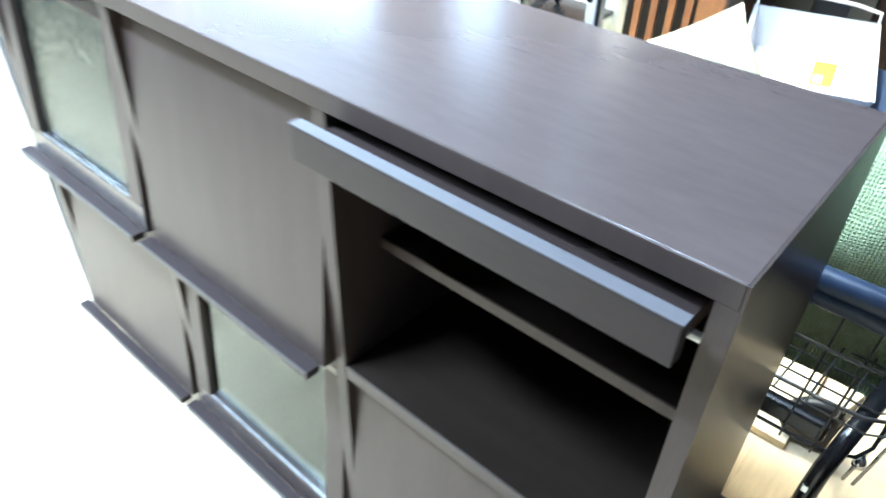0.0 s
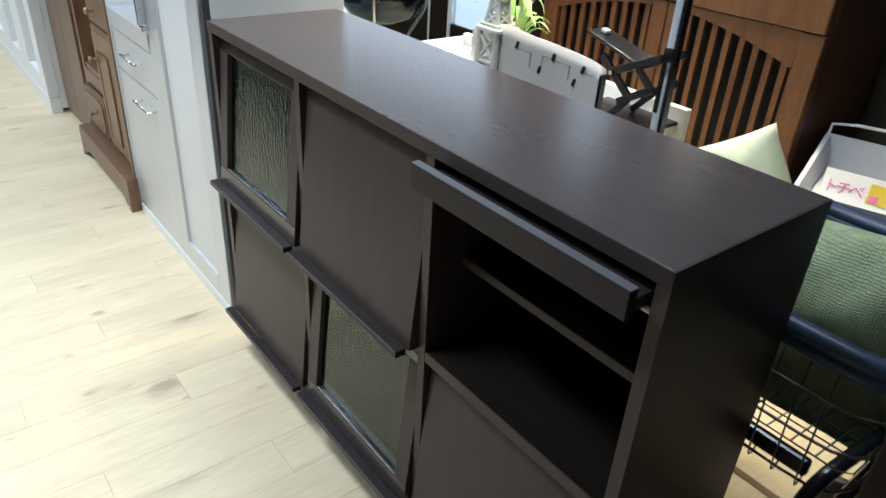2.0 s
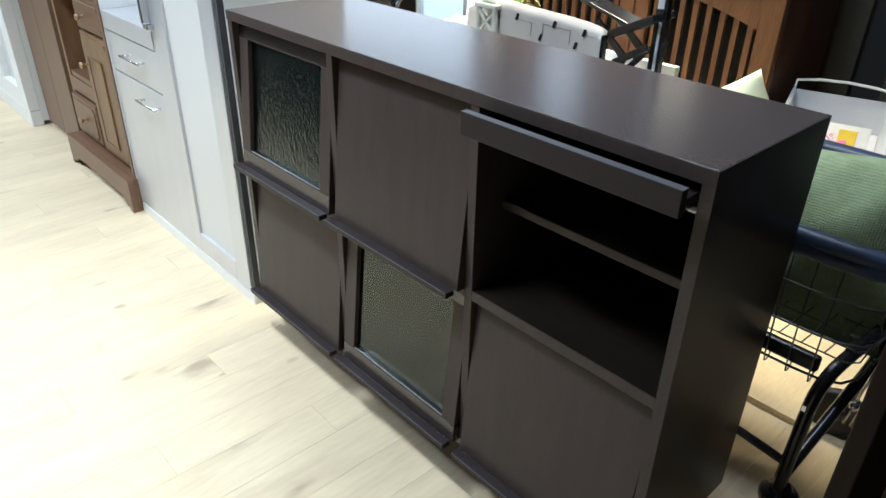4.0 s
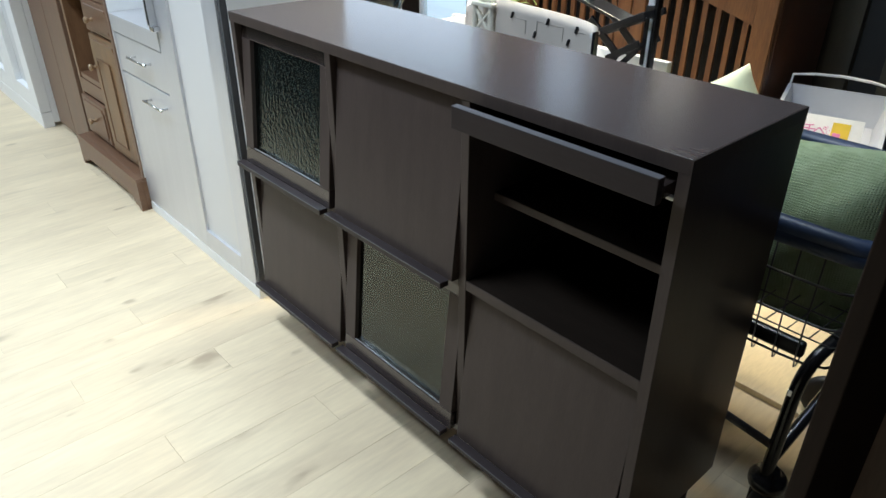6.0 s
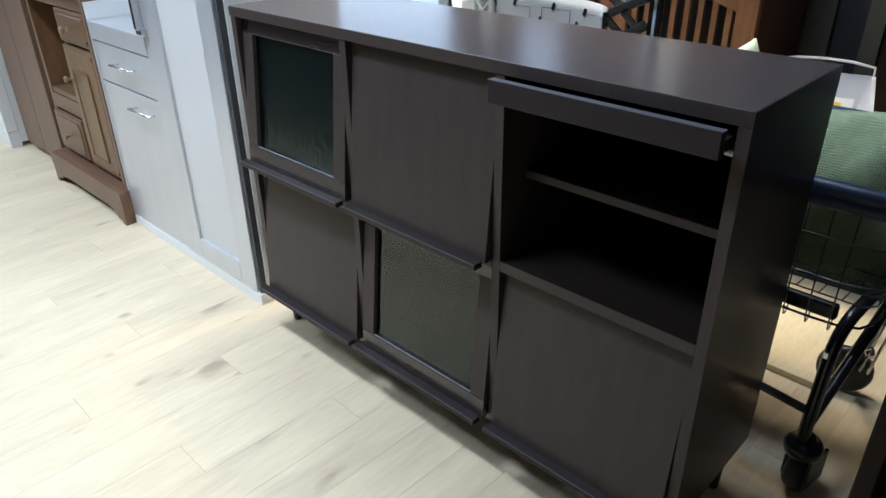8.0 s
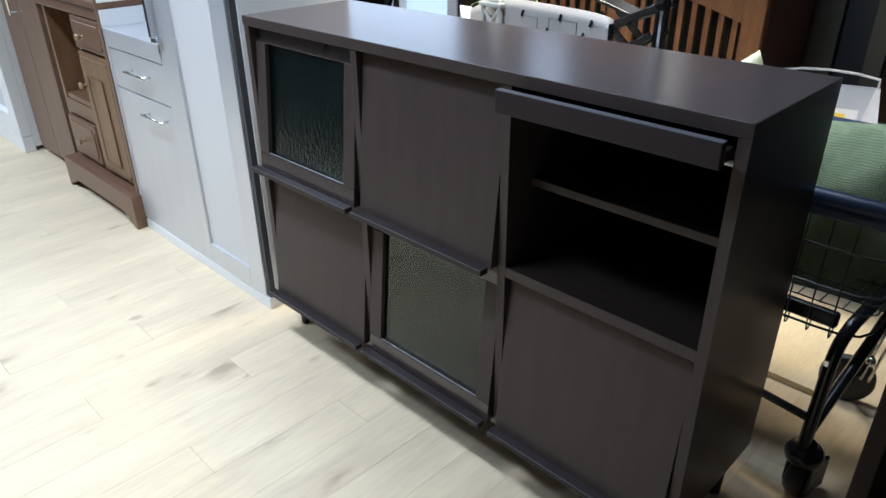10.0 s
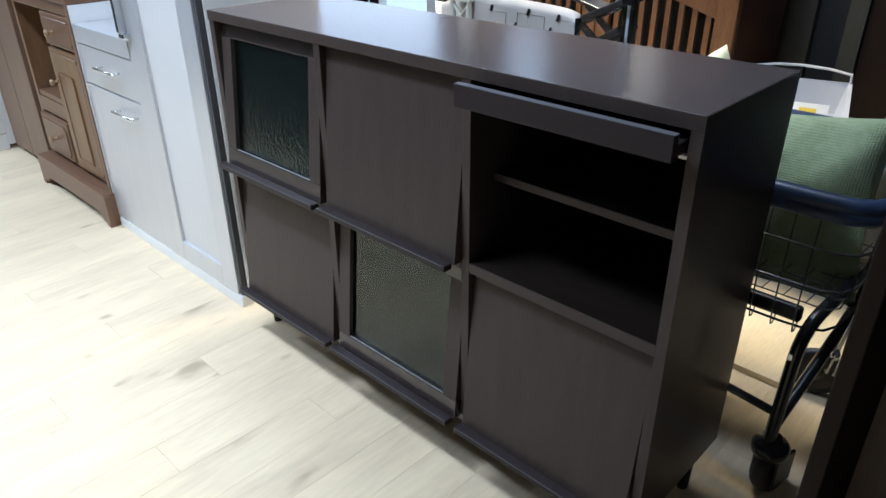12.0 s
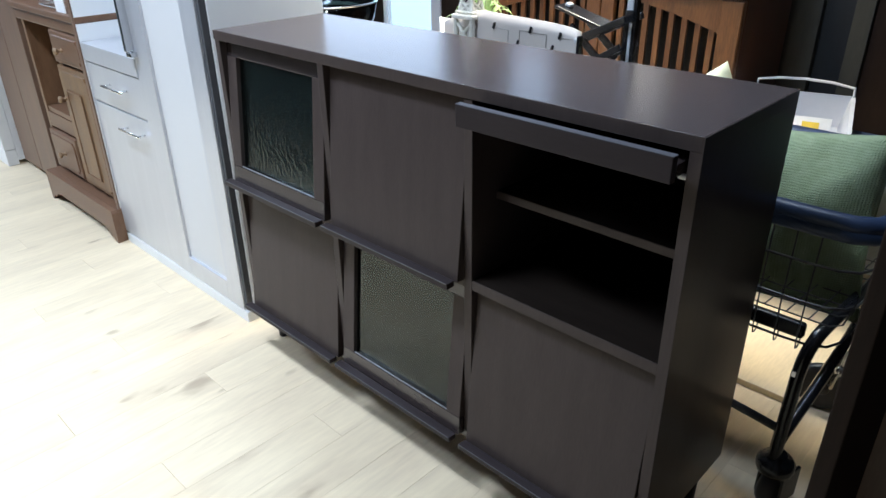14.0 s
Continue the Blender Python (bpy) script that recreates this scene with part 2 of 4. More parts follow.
GREEN = woven("green_weave", (0.37, 0.44, 0.27), (0.24, 0.31, 0.16), 70, 1.0)
LIME = woven("pale_lime_weave", (0.84, 0.85, 0.60), (0.77, 0.79, 0.52), 105, 0.15)
LEAF = material("leaf", (0.22, 0.42, 0.08), 0.45, vary=0.25, scale=20, dark=(0.55, 0.62, 0.30))
IVORY = material("ivory_paint", (0.82, 0.80, 0.71), 0.55, vary=0.10, scale=18, dark=(0.62, 0.58, 0.47))
PLASTIC = material("white_plastic", (0.68, 0.68, 0.68), 0.42, vary=0.03, scale=6)
PAPER = material("paper", (0.82, 0.81, 0.80), 0.8, vary=0.03, scale=8)
YELLOW = material("yellow_print", (0.80, 0.56, 0.05), 0.6, vary=0.06)
PINK = material("pink_ink", (0.72, 0.22, 0.42), 0.7, vary=0.1)
NAVY = material("navy_padding", (0.030, 0.050, 0.105), 0.45, vary=0.15, bump=0.2)
SLATE = material("slate_cloth", (0.10, 0.12, 0.15), 0.85, vary=0.15, bump=0.3)
CLEAR = glass("clear_glass", (0.92, 0.96, 0.95), 0.01)

# ---- mesh helpers ----
ORIGIN = {}


def thing(name, at, label, category, group="", kind=""):
    ob = new(name)
    ob.empty_display_size = 0.05
    ob.location = at
    ORIGIN[ob] = Vector(at)
    return tagged(ob, label, category, group, kind)


def finish(name, bm, mat, origin, smooth=False):
    bmesh.ops.recalc_face_normals(bm, faces=bm.faces)
    bm.transform(Matrix.Translation(-Vector(origin)))
    me = bpy.data.meshes.new(name)
    bm.to_mesh(me)
    bm.free()
    me.materials.append(mat)
    if smooth:
        for p in me.polygons:
            p.use_smooth = True
    ob = new(name, me)
    return ob


def part(name, bm, mat, parent, label="", smooth=False):
    """Links a mesh, given in world places, as one part under a thing or a part."""
    o = ORIGIN[parent]
    ob = finish(name, bm, mat, o, smooth)
    ob.parent = parent
    ORIGIN[ob] = o
    if label:
        ob["label"] = label
    return ob


def single(name, bm, mat, at, label, category, group="", kind="", smooth=False):
    ob = finish(name, bm, mat, at, smooth)
    ob.location = at
    ORIGIN[ob] = Vector(at)
    return tagged(ob, label, category, group, kind)


def box(x0, x1, y0, y1, z0, z1, bevel=0.0015, bm=None, m=None, seg=2):
    b = bmesh.new()
    bmesh.ops.create_cube(b, size=1)
    b.transform(Matrix.LocRotScale(((x0 + x1) / 2, (y0 + y1) / 2, (z0 + z1) / 2), None, (x1 - x0, y1 - y0, z1 - z0)))
    if bevel:
        bmesh.ops.bevel(b, geom=b.edges[:], offset=bevel, segments=seg, affect="EDGES", profile=0.5)
    if m:
        b.transform(m)
    if bm is None:
        return b
    return merge(bm, b)


def merge(bm, other):
    me = bpy.data.meshes.new("join")
    other.to_mesh(me)
    other.free()
    bm.from_mesh(me)
    bpy.data.meshes.remove(me)
    return bm


def tube(points, r, bm=None, sides=10, closed=False):
    """A round bar along the points."""
    b = bmesh.new()
    pts = [Vector(p) for p in points]
    rings = []
    n = len(pts)
    up = None
    for i, p in enumerate(pts):
        a = pts[(i - 1) % n] if (i > 0 or closed) else p
        c = pts[(i + 1) % n] if (i < n - 1 or closed) else p
        d = (c - a).normalized()
        if up is None:
            up = Vector((0, 0, 1)) if abs(d.z) < 0.9 else Vector((1, 0, 0))
        side = d.cross(up).normalized()
        up = side.cross(d).normalized()
        rad = r[i] if isinstance(r, (list, tuple)) else r
        rings.append([b.verts.new(p + rad * (math.cos(k * math.tau / sides) * side + math.sin(k * math.tau / sides) * up)) for k in range(sides)])
    for i in range(n if closed else n - 1):
        q, w = rings[i], rings[(i + 1) % n]
        for k in range(sides):
            b.faces.new((q[k], q[(k + 1) % sides], w[(k + 1) % sides], w[k]))
    if not closed:
        b.faces.new(rings[0][::-1])
        b.faces.new(rings[-1])
    if bm is None:
        return b
    return merge(bm, b)


def lathe(profile, at, bm=None, sides=24, axis=None):
    """Turns a profile of (radius, height) about the upright axis, or about another."""
    b = bmesh.new()
    rings = []
    for r, z in profile:
        rings.append([b.verts.new((max(r, 1e-4) * math.cos(k * math.tau / sides), max(r, 1e-4) * math.sin(k * math.tau / sides), z)) for k in range(sides)])
    for q, w in zip(rings, rings[1:]):
        for k in range(sides):
            b.faces.new((q[k], q[(k + 1) % sides], w[(k + 1) % sides], w[k]))
    b.faces.new(rings[0][::-1])
    b.faces.new(rings[-1])
    if axis:
        b.transform(Vector((0, 0, 1)).rotation_difference(Vector(axis)).to_matrix().to_4x4())
    b.transform(Matrix.Translation(at))
    if bm is None:
        return b
    return merge(bm, b)


def arc(points, steps=5):
    """Rounds a chain of points by a smooth spline through them."""
    pts = [Vector(p) for p in points]
    out = []
    for i in range(len(pts) - 1):
        p0, p1, p2, p3 = pts[max(i - 1, 0)], pts[i], pts[i + 1], pts[min(i + 2, len(pts) - 1)]
        for s in range(steps):
            u = s / steps
            out.append(0.5 * (2 * p1 + (p2 - p0) * u + (2 * p0 - 5 * p1 + 4 * p2 - p3) * u * u + (3 * p1 - p0 - 3 * p2 + p3) * u ** 3))
    return out + [pts[-1]]


def move(ob, dx, dy, dz=0.0, sz=1.0):
    """Shifts a finished thing, and stretches it upwards from its base."""
    ob.location = ob.location + Vector((dx, dy, dz))
    ob.scale = (1.0, 1.0, sz)


# ---- room ----
def room():
    # Unseen shell closing the room; its dull tones hold down bounced light.
    single("ceiling", box(-7.2, 3.2, -4.2, 5.2, 2.62, 2.72, 0), CEILING, (0, 0, 2.62), "unseen grey ceiling closing off the shop", "ceiling", kind="structure")
    single("wall_north", box(-7.2, 3.2, 5.0, 5.15, 0, 2.62, 0), WALL_PAINT, (-2, 5, 0), "painted back wall of the shop", "wall", kind="structure")
    single("wall_south", box(-7.2, 3.2, -4.15, -4.0, 0, 2.62, 0), SOUTH, (-2, -4, 0), "painted wall behind the aisle", "wall", kind="structure")
    # Plain block for the dark furniture that the glass panes mirror.
    single("wall_aisle", box(-7.0, -1.9, -1.36, -1.26, 0, 1.0, 0), AISLE, (-4, -1.3, 0), "low dark block standing in for furniture across the aisle", "wall", kind="structure")
    single("wall_west", box(-7.15, -7.0, -4, 5, 0, 2.62, 0), WALL_PAINT, (-7, 0, 0), "painted end wall of the shop", "wall", kind="structure")
    # Unseen wall, set close and dark to cut light on the cabinet's side.
    single("wall_east", box(0.64, 0.8, -4, 5, 0, 2.62, 0), DARK_WALL, (0.64, 0, 0), "unseen dark wall added to keep light off the cabinet's side", "wall", kind="structure")


room()


# ---- flap door cabinet ----
def flap_cabinet():
    c = thing("flap_cabinet", (-0.6, 0.17, 0), "dark espresso wooden flap door cabinet with one flap slid open", "cabinet")
    H, T, Z0 = 0.876, 0.8545, 0.128
    XL, XR, YF, D = -1.2115, 0.0044, 0.0104, 0.331
    top = part("top", box(XL, XR - 0.0021, YF + 0.0021, D, T, H, 0.0005), ESPRESSO_LIT_TOP, c)
    part("edge_band", box(XL, XR - 0.0021, YF, YF + 0.002, T, H, 0.0008), ESPRESSO_V, top)
    part("edge_band", box(XR - 0.002, XR, YF, D, T, H - 0.0003, 0), ESPRESSO_V, top)
    part("side_panel", box(-1.209, -1.190, YF + 0.001, D - 0.002, Z0, T - 0.0005, 0.001), ESPRESSO_V, c)
    part("side_panel", box(-0.0137, XR, YF + 0.0005, D, Z0, T - 0.0001, 0), ESPRESSO_V, c)
    part("divider", box(-0.814, -0.795, YF + 0.002, D - 0.012, Z0 + 0.019, T - 0.0005, 0.001), ESPRESSO_V, c)
    part("divider", box(-0.412, -0.393, YF + 0.002, D - 0.012, Z0 + 0.019, T - 0.0005, 0.001), ESPRESSO_V, c)
    part("bottom_panel", box(-1.1895, -0.0142, YF + 0.004, D - 0.012, Z0, Z0 + 0.0185, 0.001), ESPRESSO, c)
    part("back_panel", box(-1.1895, -0.0142, D - 0.011, D - 0.003, Z0, T - 0.0005, 0), INSIDE_SHADE, c)
    # Shelf boards carry the painted shade; their front bands keep the plain tone.
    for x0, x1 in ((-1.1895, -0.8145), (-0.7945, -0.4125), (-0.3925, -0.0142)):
        m = part("middle_shelf", box(x0, x1, YF + 0.0045, D - 0.012, 0.4945, 0.5145, 0.0005), INSIDE_SHADE, c)
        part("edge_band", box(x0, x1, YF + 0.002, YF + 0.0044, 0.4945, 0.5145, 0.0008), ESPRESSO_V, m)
    m = part("inner_shelf", box(-0.3925, -0.0142, 0.0805, D - 0.012, 0.6595, 0.6745, 0.0005), INSIDE_SHADE, c)
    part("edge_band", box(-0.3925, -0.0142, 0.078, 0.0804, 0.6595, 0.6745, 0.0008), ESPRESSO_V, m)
    part("inner_shelf", box(-1.1895, -0.8145, 0.09, D - 0.012, 0.6595, 0.6745, 0.0005), ESPRESSO, c)
    part("shelf_peg", tube([(-0.0142, 0.016, 0.816), (-0.026, 0.016, 0.816)], 0.004), PLASTIC, c, "white plastic shelf peg")
    for x in (-1.188, -0.03):
        for y in (0.072, 0.29):
            part("leg", lathe([(0.010, 0), (0.012, 0.004), (0.015, Z0)], (x, y, 0), sides=16), BLACK, c, smooth=True)
    cells = ((-1.1880, -0.8155), (-0.7935, -0.4135), (-0.3915, -0.0160))
    lips = ((-1.202, -0.8215), (-0.8035, -0.420), (-0.3945, -0.018))
    for k, (x0, x1) in enumerate(cells):
        for zb, zt in ((0.510, 0.8515), (0.142, 0.4925)):
            if k == 2 and zb > 0.4:
                continue
            flap(c, x0, x1, zb, zt, lips[k], (k == 0 and zb > 0.4) or (k == 1 and zb < 0.4))
    # the flap that is lifted and slid in under the top
    d = part("flap_door", box(-0.3915, -0.0215, -0.012, 0.295, 0.819, 0.837, 0.001), ESPRESSO, c)
    part("lip", box(-0.396, -0.017, -0.0265, -0.0125, 0.8175, 0.8545, 0.0012), LIP, d)
    # Pale sliver for the gleam on top of the lifted flap's lip.
    part("edge_band", box(-0.396, -0.017, -0.0262, -0.0128, 0.8546, 0.8554, 0), EDGE_GLINT, d, "pale line painting the highlight along the lip")


def flap(c, x0, x1, zb, zt, lip, glazed):
    yb, yt = -0.005, 0.029
    h = math.hypot(zt - zb, yt - yb)
    m = Matrix.Translation((0, yb, zb)) @ Matrix.Rotation(-math.atan2(yt - yb, zt - zb), 4, "X")
    if glazed:
        w, lo, hi = 0.038, 0.043, 0.034
        d = part("flap_door", box(x0, x1, 0, 0.018, 0, lo, 0.001, m=m), ESPRESSO, c, "wooden flap frame with hammered glass")
        part("rail", box(x0, x1, 0, 0.018, h - hi, h, 0.001, m=m), ESPRESSO, d)
        part("stile", box(x0, x0 + w, 0, 0.018, lo, h - hi, 0.001, m=m), ESPRESSO_V, d)
        part("stile", box(x1 - w, x1, 0, 0.018, lo, h - hi, 0.001, m=m), ESPRESSO_V, d)
        b = box(x0 + w, x1 - w, 0.010, 0.014, lo, h - hi, 0, m=m)
        pane = part("pane", b, HAMMERED if zb > 0.4 else SMOOTH, d, "hammered glass pane")
        pane.visible_shadow = False
        part("bead", box(x0 + w, x1 - w, 0.0015, 0.0042, lo + 0.0002, lo + 0.0022, 0.0005, m=m), BEAD, d, "thin bright glazing bead")
    else:
        d = part("flap_door", box(x0, x1, 0, 0.018, 0, h, 0.001, m=m), ESPRESSO_V, c)
    part("lip", box(lip[0], lip[1], -0.0265, yb - 0.0005, zb - 0.010, zb + 0.002, 0.001), LIP, d)
    # Pale sliver for the bright line on the lip's front edge.
    part("edge_band", box(lip[0] + 0.001, lip[1] - 0.001, -0.0271, -0.0256, zb + 0.0008, zb + 0.0026, 0), EDGE_GLINT, d, "pale line painting the highlight along the lip")


flap_cabinet()


# ---- white kitchen cupboard ----
def bar_handle(parent, x0, x1, y, z, out=0.024, r=0.004):
    h = part("handle", tube([(x0, y - out, z), (x1, y - out, z)], r, sides=12), CHROME, parent, "chrome bar handle", smooth=True)
    for x in (x0 + 0.012, x1 - 0.012):
        part("post", tube([(x, y, z), (x, y - out, z)], r * 0.9, sides=10), CHROME, h, smooth=True)


def kitchen_cupboard():
    c = thing("kitchen_cupboard", (-1.71, 0.2, 0), "white and silver kitchen cupboard with frosted door", "cupboard")
    part("plinth", box(-2.12, -1.288, 0.018, 0.38, 0, 0.036), WHITE, c)
    part("side_panel", box(-1.306, -1.288, 0.043, 0.395, 0.037, 1.8), WHITE, c)
    part("side_panel", box(-2.148, -2.130, 0.0185, 0.395, 0.0, 1.8), WHITE, c)
    part("edge_strip", box(-2.149, -2.130, 0.012, 0.018, 0.0, 1.8, 0.001), WALNUT, c, "olive-brown board edge")
    part("partition", box(-1.728, -1.712, 0.043, 0.38, 0.037, 1.8), WHITE, c)
    part("back_panel", box(-2.129, -1.307, 0.382, 0.394, 0.037, 1.8, 0), WHITE, c)
    # Dark strip painting the shadow gap between door and side panel.
    part("gasket", box(-1.3035, -1.2905, 0.024, 0.0425, 0.038, 1.8), GAP_SHADE, c, "dark strip for the shadow gap beside the door")
    part("counter", box(-2.126, -1.722, 0.016, 0.38, 0.673, 0.73), SILVER, c, "silver-grey counter edge")
    part("upper_box", box(-2.129, -1.729, 0.045, 0.38, 1.2, 1.79), WHITE, c)
    part("bottom_panel", box(-2.129, -1.307, 0.043, 0.38, 0.037, 0.055), WHITE, c)
    for z0, z1, hz, hx in ((0.541, 0.669, 0.614, -1.970), (0.040, 0.536, 0.486, -1.901)):
        d = part("drawer", box(-2.126, -1.724, 0.02, 0.0425, z0, z1, 0.002), SILVER, c)
        bar_handle(d, hx, hx + 0.147, 0.02, hz)
    d = part("door", box(-1.722, -1.622, 0.018, 0.042, 0.040, 1.79, 0.002), SILVER, c, "silver framed frosted door")
    part("stile", box(-1.386, -1.305, 0.018, 0.042, 0.040, 1.79, 0.002), SILVER, d)
    part("rail", box(-1.6215, -1.3865, 0.018, 0.042, 0.040, 0.108, 0.002), SILVER, d)
    part("rail", box(-1.6215, -1.3865, 0.018, 0.042, 1.74, 1.79, 0.002), SILVER, d)
    part("panel", box(-1.6215, -1.3865, 0.027, 0.033, 0.108, 1.74, 0), FROST, d, "milky frosted panel")
    h = part("pull", box(-1.719, -1.706, -0.008, 0.0175, 0.755, 1.5, 0.002), CHROME, d, "upright metal pull")
    part("end_cap", box(-1.721, -1.690, -0.004, 0.0175, 0.74, 0.754, 0.002), CHROME, h)
    return c


move(kitchen_cupboard(), -0.032, 0.020)


# ---- antique sideboard ----
def knob(parent, x, y, z):
    part("knob", lathe([(0.009, 0), (0.005, 0.004), (0.005, 0.011), (0.011, 0.016), (0.013, 0.021), (0.010, 0.026), (0.003, 0.028)], (x, y, z), sides=16, axis=(0, -1, 0)),
         KNOB, parent, "round turned knob", smooth=True)


def notched(x0, x1, z0, z1, y, depth, r):
    """A flat field with scooped corners, its rim chamfered back."""
    b = bmesh.new()
    rings = []
    for k, yy in ((0.0, y + depth), (0.0, y + 0.002), (0.0025, y)):
        ring = []
        for cx, cz, a0 in ((x1 - k, z1 - k, 270), (x0 + k, z1 - k, 0), (x0 + k, z0 + k, 90), (x1 - k, z0 + k, 180)):
            for q in range(5):
                a = math.radians(a0 - 22.5 * q)
                ring.append(b.verts.new((cx + r * math.cos(a), yy, cz + r * math.sin(a))))
        rings.append(ring)
    n = len(rings[0])
    for lo, hi in zip(rings, rings[1:]):
        for q in range(n):
            b.faces.new((lo[q], lo[(q + 1) % n], hi[(q + 1) % n], hi[q]))
    b.faces.new(rings[-1])
    bmesh.ops.recalc_face_normals(b, faces=b.faces)
    return b


def fielded(parent, x0, x1, z0, z1, y, mat, name):
    """A drawer or door front with a raised field that has scooped corners."""
    d = part(name, box(x0, x1, y, y + 0.018, z0, z1, 0.004), mat, parent)
    part("field", notched(x0 + 0.016, x1 - 0.016, z0 + 0.016, z1 - 0.016, y - 0.005, 0.006, 0.014), mat, d)
    return d


def antique_sideboard():
    c = thing("antique_sideboard", (-2.46, 0.2, 0), "antique brown pine sideboard with small drawers and round knobs", "sideboard")
    y = 0.05
    part("side_panel", box(-2.169, -2.145, y, 0.40, 0.09, 0.78), ANTIQUE, c)
    part("side_panel", box(-2.778, -2.752, y, 0.40, 0.09, 0.78), ANTIQUE, c)
    part("divider", box(-2.474, -2.453, y + 0.002, 0.38, 0.145, 0.742), ANTIQUE, c)
    part("back_panel", box(-2.752, -2.169, 0.37, 0.385, 0.10, 0.78), ANTIQUE, c)
    part("shelf", box(-2.752, -2.4745, y + 0.004, 0.37, 0.377, 0.398), ANTIQUE_H, c)
    part("bottom_panel", box(-2.752, -2.169, y + 0.004, 0.37, 0.129, 0.144), ANTIQUE_H, c)
    part("rail", box(-2.752, -2.4745, y, y + 0.02, 0.314, 0.376), ANTIQUE_H, c)
    t = part("top", box(-2.80, -2.132, 0.022, 0.42, 0.784, 0.808, 0.005), ANTIQUE_H, c)
    part("moulding", box(-2.787, -2.138, 0.034, 0.0495, 0.741, 0.783, 0.007), ANTIQUE_H, t)
    # plinth with scalloped feet
    b = bmesh.new()
    prof = [(-2.79, 0.0), (-2.768, 0.0), (-2.757, 0.022), (-2.732, 0.018), (-2.714, 0.036), (-2.66, 0.044), (-2.25, 0.044), (-2.20, 0.034), (-2.185, 0.014), (-2.16, 0.014), (-2.15, 0.0),
            (-2.128, 0.0), (-2.128, 0.118), (-2.134, 0.128), (-2.784, 0.128), (-2.79, 0.118)]
    f = b.faces.new([b.verts.new((px, -0.012, pz)) for px, pz in prof])
    g = bmesh.ops.extrude_face_region(b, geom=[f])
    bmesh.ops.translate(b, vec=(0, 0.022, 0), verts=[v for v in g["geom"] if isinstance(v, bmesh.types.BMVert)])
    part("plinth", b, ANTIQUE_H, c)
    part("plinth", box(-2.1505, -2.129, 0.0105, 0.054, 0.0, 0.1175, 0.001), ANTIQUE_H, c)
    part("plinth", box(-2.79, -2.768, 0.0105, 0.40, 0.0, 0.1175, 0.003), ANTIQUE_H, c)
    part("plinth_top", box(-2.788, -2.130, 0.0105, 0.054, 0.118, 0.1285, 0.002), ANTIQUE_H, c)
    d = fielded(c, -2.451, -2.171, 0.622, 0.737, 0.034, ANTIQUE_H, "drawer")
    knob(d, -2.347, 0.029, 0.673)
    d = fielded(c, -2.451, -2.171, 0.148, 0.611, 0.034, GOLDEN, "door")
    part("panel", box(-2.380, -2.263, 0.0262, 0.029, 0.206, 0.520, 0.001), GOLDEN, d, "golden pine door panel")
    for q in ((-2.388, -2.380, 0.198, 0.528), (-2.263, -2.255, 0.198, 0.528)):
        part("bead", box(q[0], q[1], 0.0235, 0.029, q[2], q[3], 0.003), ANTIQUE, d)
    for z in (0.198, 0.520):
        part("bead", box(-2.3798, -2.2632, 0.0235, 0.029, z, z + 0.008, 0.003), ANTIQUE, d)
    knob(d, -2.425, 0.029, 0.488)
    d = fielded(c, -2.748, -2.476, 0.150, 0.310, 0.034, ANTIQUE_H, "drawer")
    knob(d, -2.605, 0.029, 0.229)
    return c


move(antique_sideboard(), -0.028, 0.014)


def wire_tray():
    c = thing("wire_basket", (-2.43, 0.1, 0.808), "small silver wire basket on the sideboard top", "basket")
    for i in range(10):
        x = -2.51 + i * 0.018
        part("wire", tube([(x, 0.04, 0.812), (x, 0.04, 0.88)], 0.0016, sides=6), CHROME, c)
    for z in (0.811, 0.83, 0.85, 0.87):
        part("wire", tube([(-2.512, 0.04, z), (-2.346, 0.04, z)], 0.0016, sides=6), CHROME, c)
    for z in (0.811, 0.88):
        part("rim", tube([(-2.512, 0.04, z), (-2.346, 0.04, z), (-2.346, 0.16, z), (-2.512, 0.16, z)], 0.0025, sides=6, closed=True), CHROME, c)
    return c


move(wire_tray(), -0.018, 0.02, 0.004)
move(single("price_card", box(-2.325, -2.245, 0.03, 0.033, 0.8085, 0.875, 0), PAPER, (-2.28, 0.03, 0.8085), "white paper card standing on the sideboard", "card"), -0.018, 0.02)


def wardrobe():
    c = thing("wardrobe", (-3.04, 0.25, 0), "plain brown wooden wardrobe with chrome bar handle", "wardrobe")
    part("body", box(-3.27, -2.81, 0.04, 0.5, 0.03, 1.9), WALNUT, c)
    part("plinth", box(-3.26, -2.81, 0.05, 0.5, 0.0, 0.029), WALNUT, c)
    for x0, x1, hx in ((-3.272, -3.042, -3.07), (-3.038, -2.808, None)):
        d = part("door", box(x0, x1, 0.02, 0.0395, 0.035, 1.89, 0.002), WALNUT, c)
        if hx:
            h = part("handle", tube([(hx, -0.01, 0.665), (hx, -0.01, 0.92)], 0.006, sides=10), CHROME, d, "chrome bar handle", smooth=True)
            for z in (0.675, 0.91):
                part("post", tube([(hx, 0.02, z), (hx, -0.01, z)], 0.005, sides=8), CHROME, h)
    return c


move(wardrobe(), -0.062, 0.045)


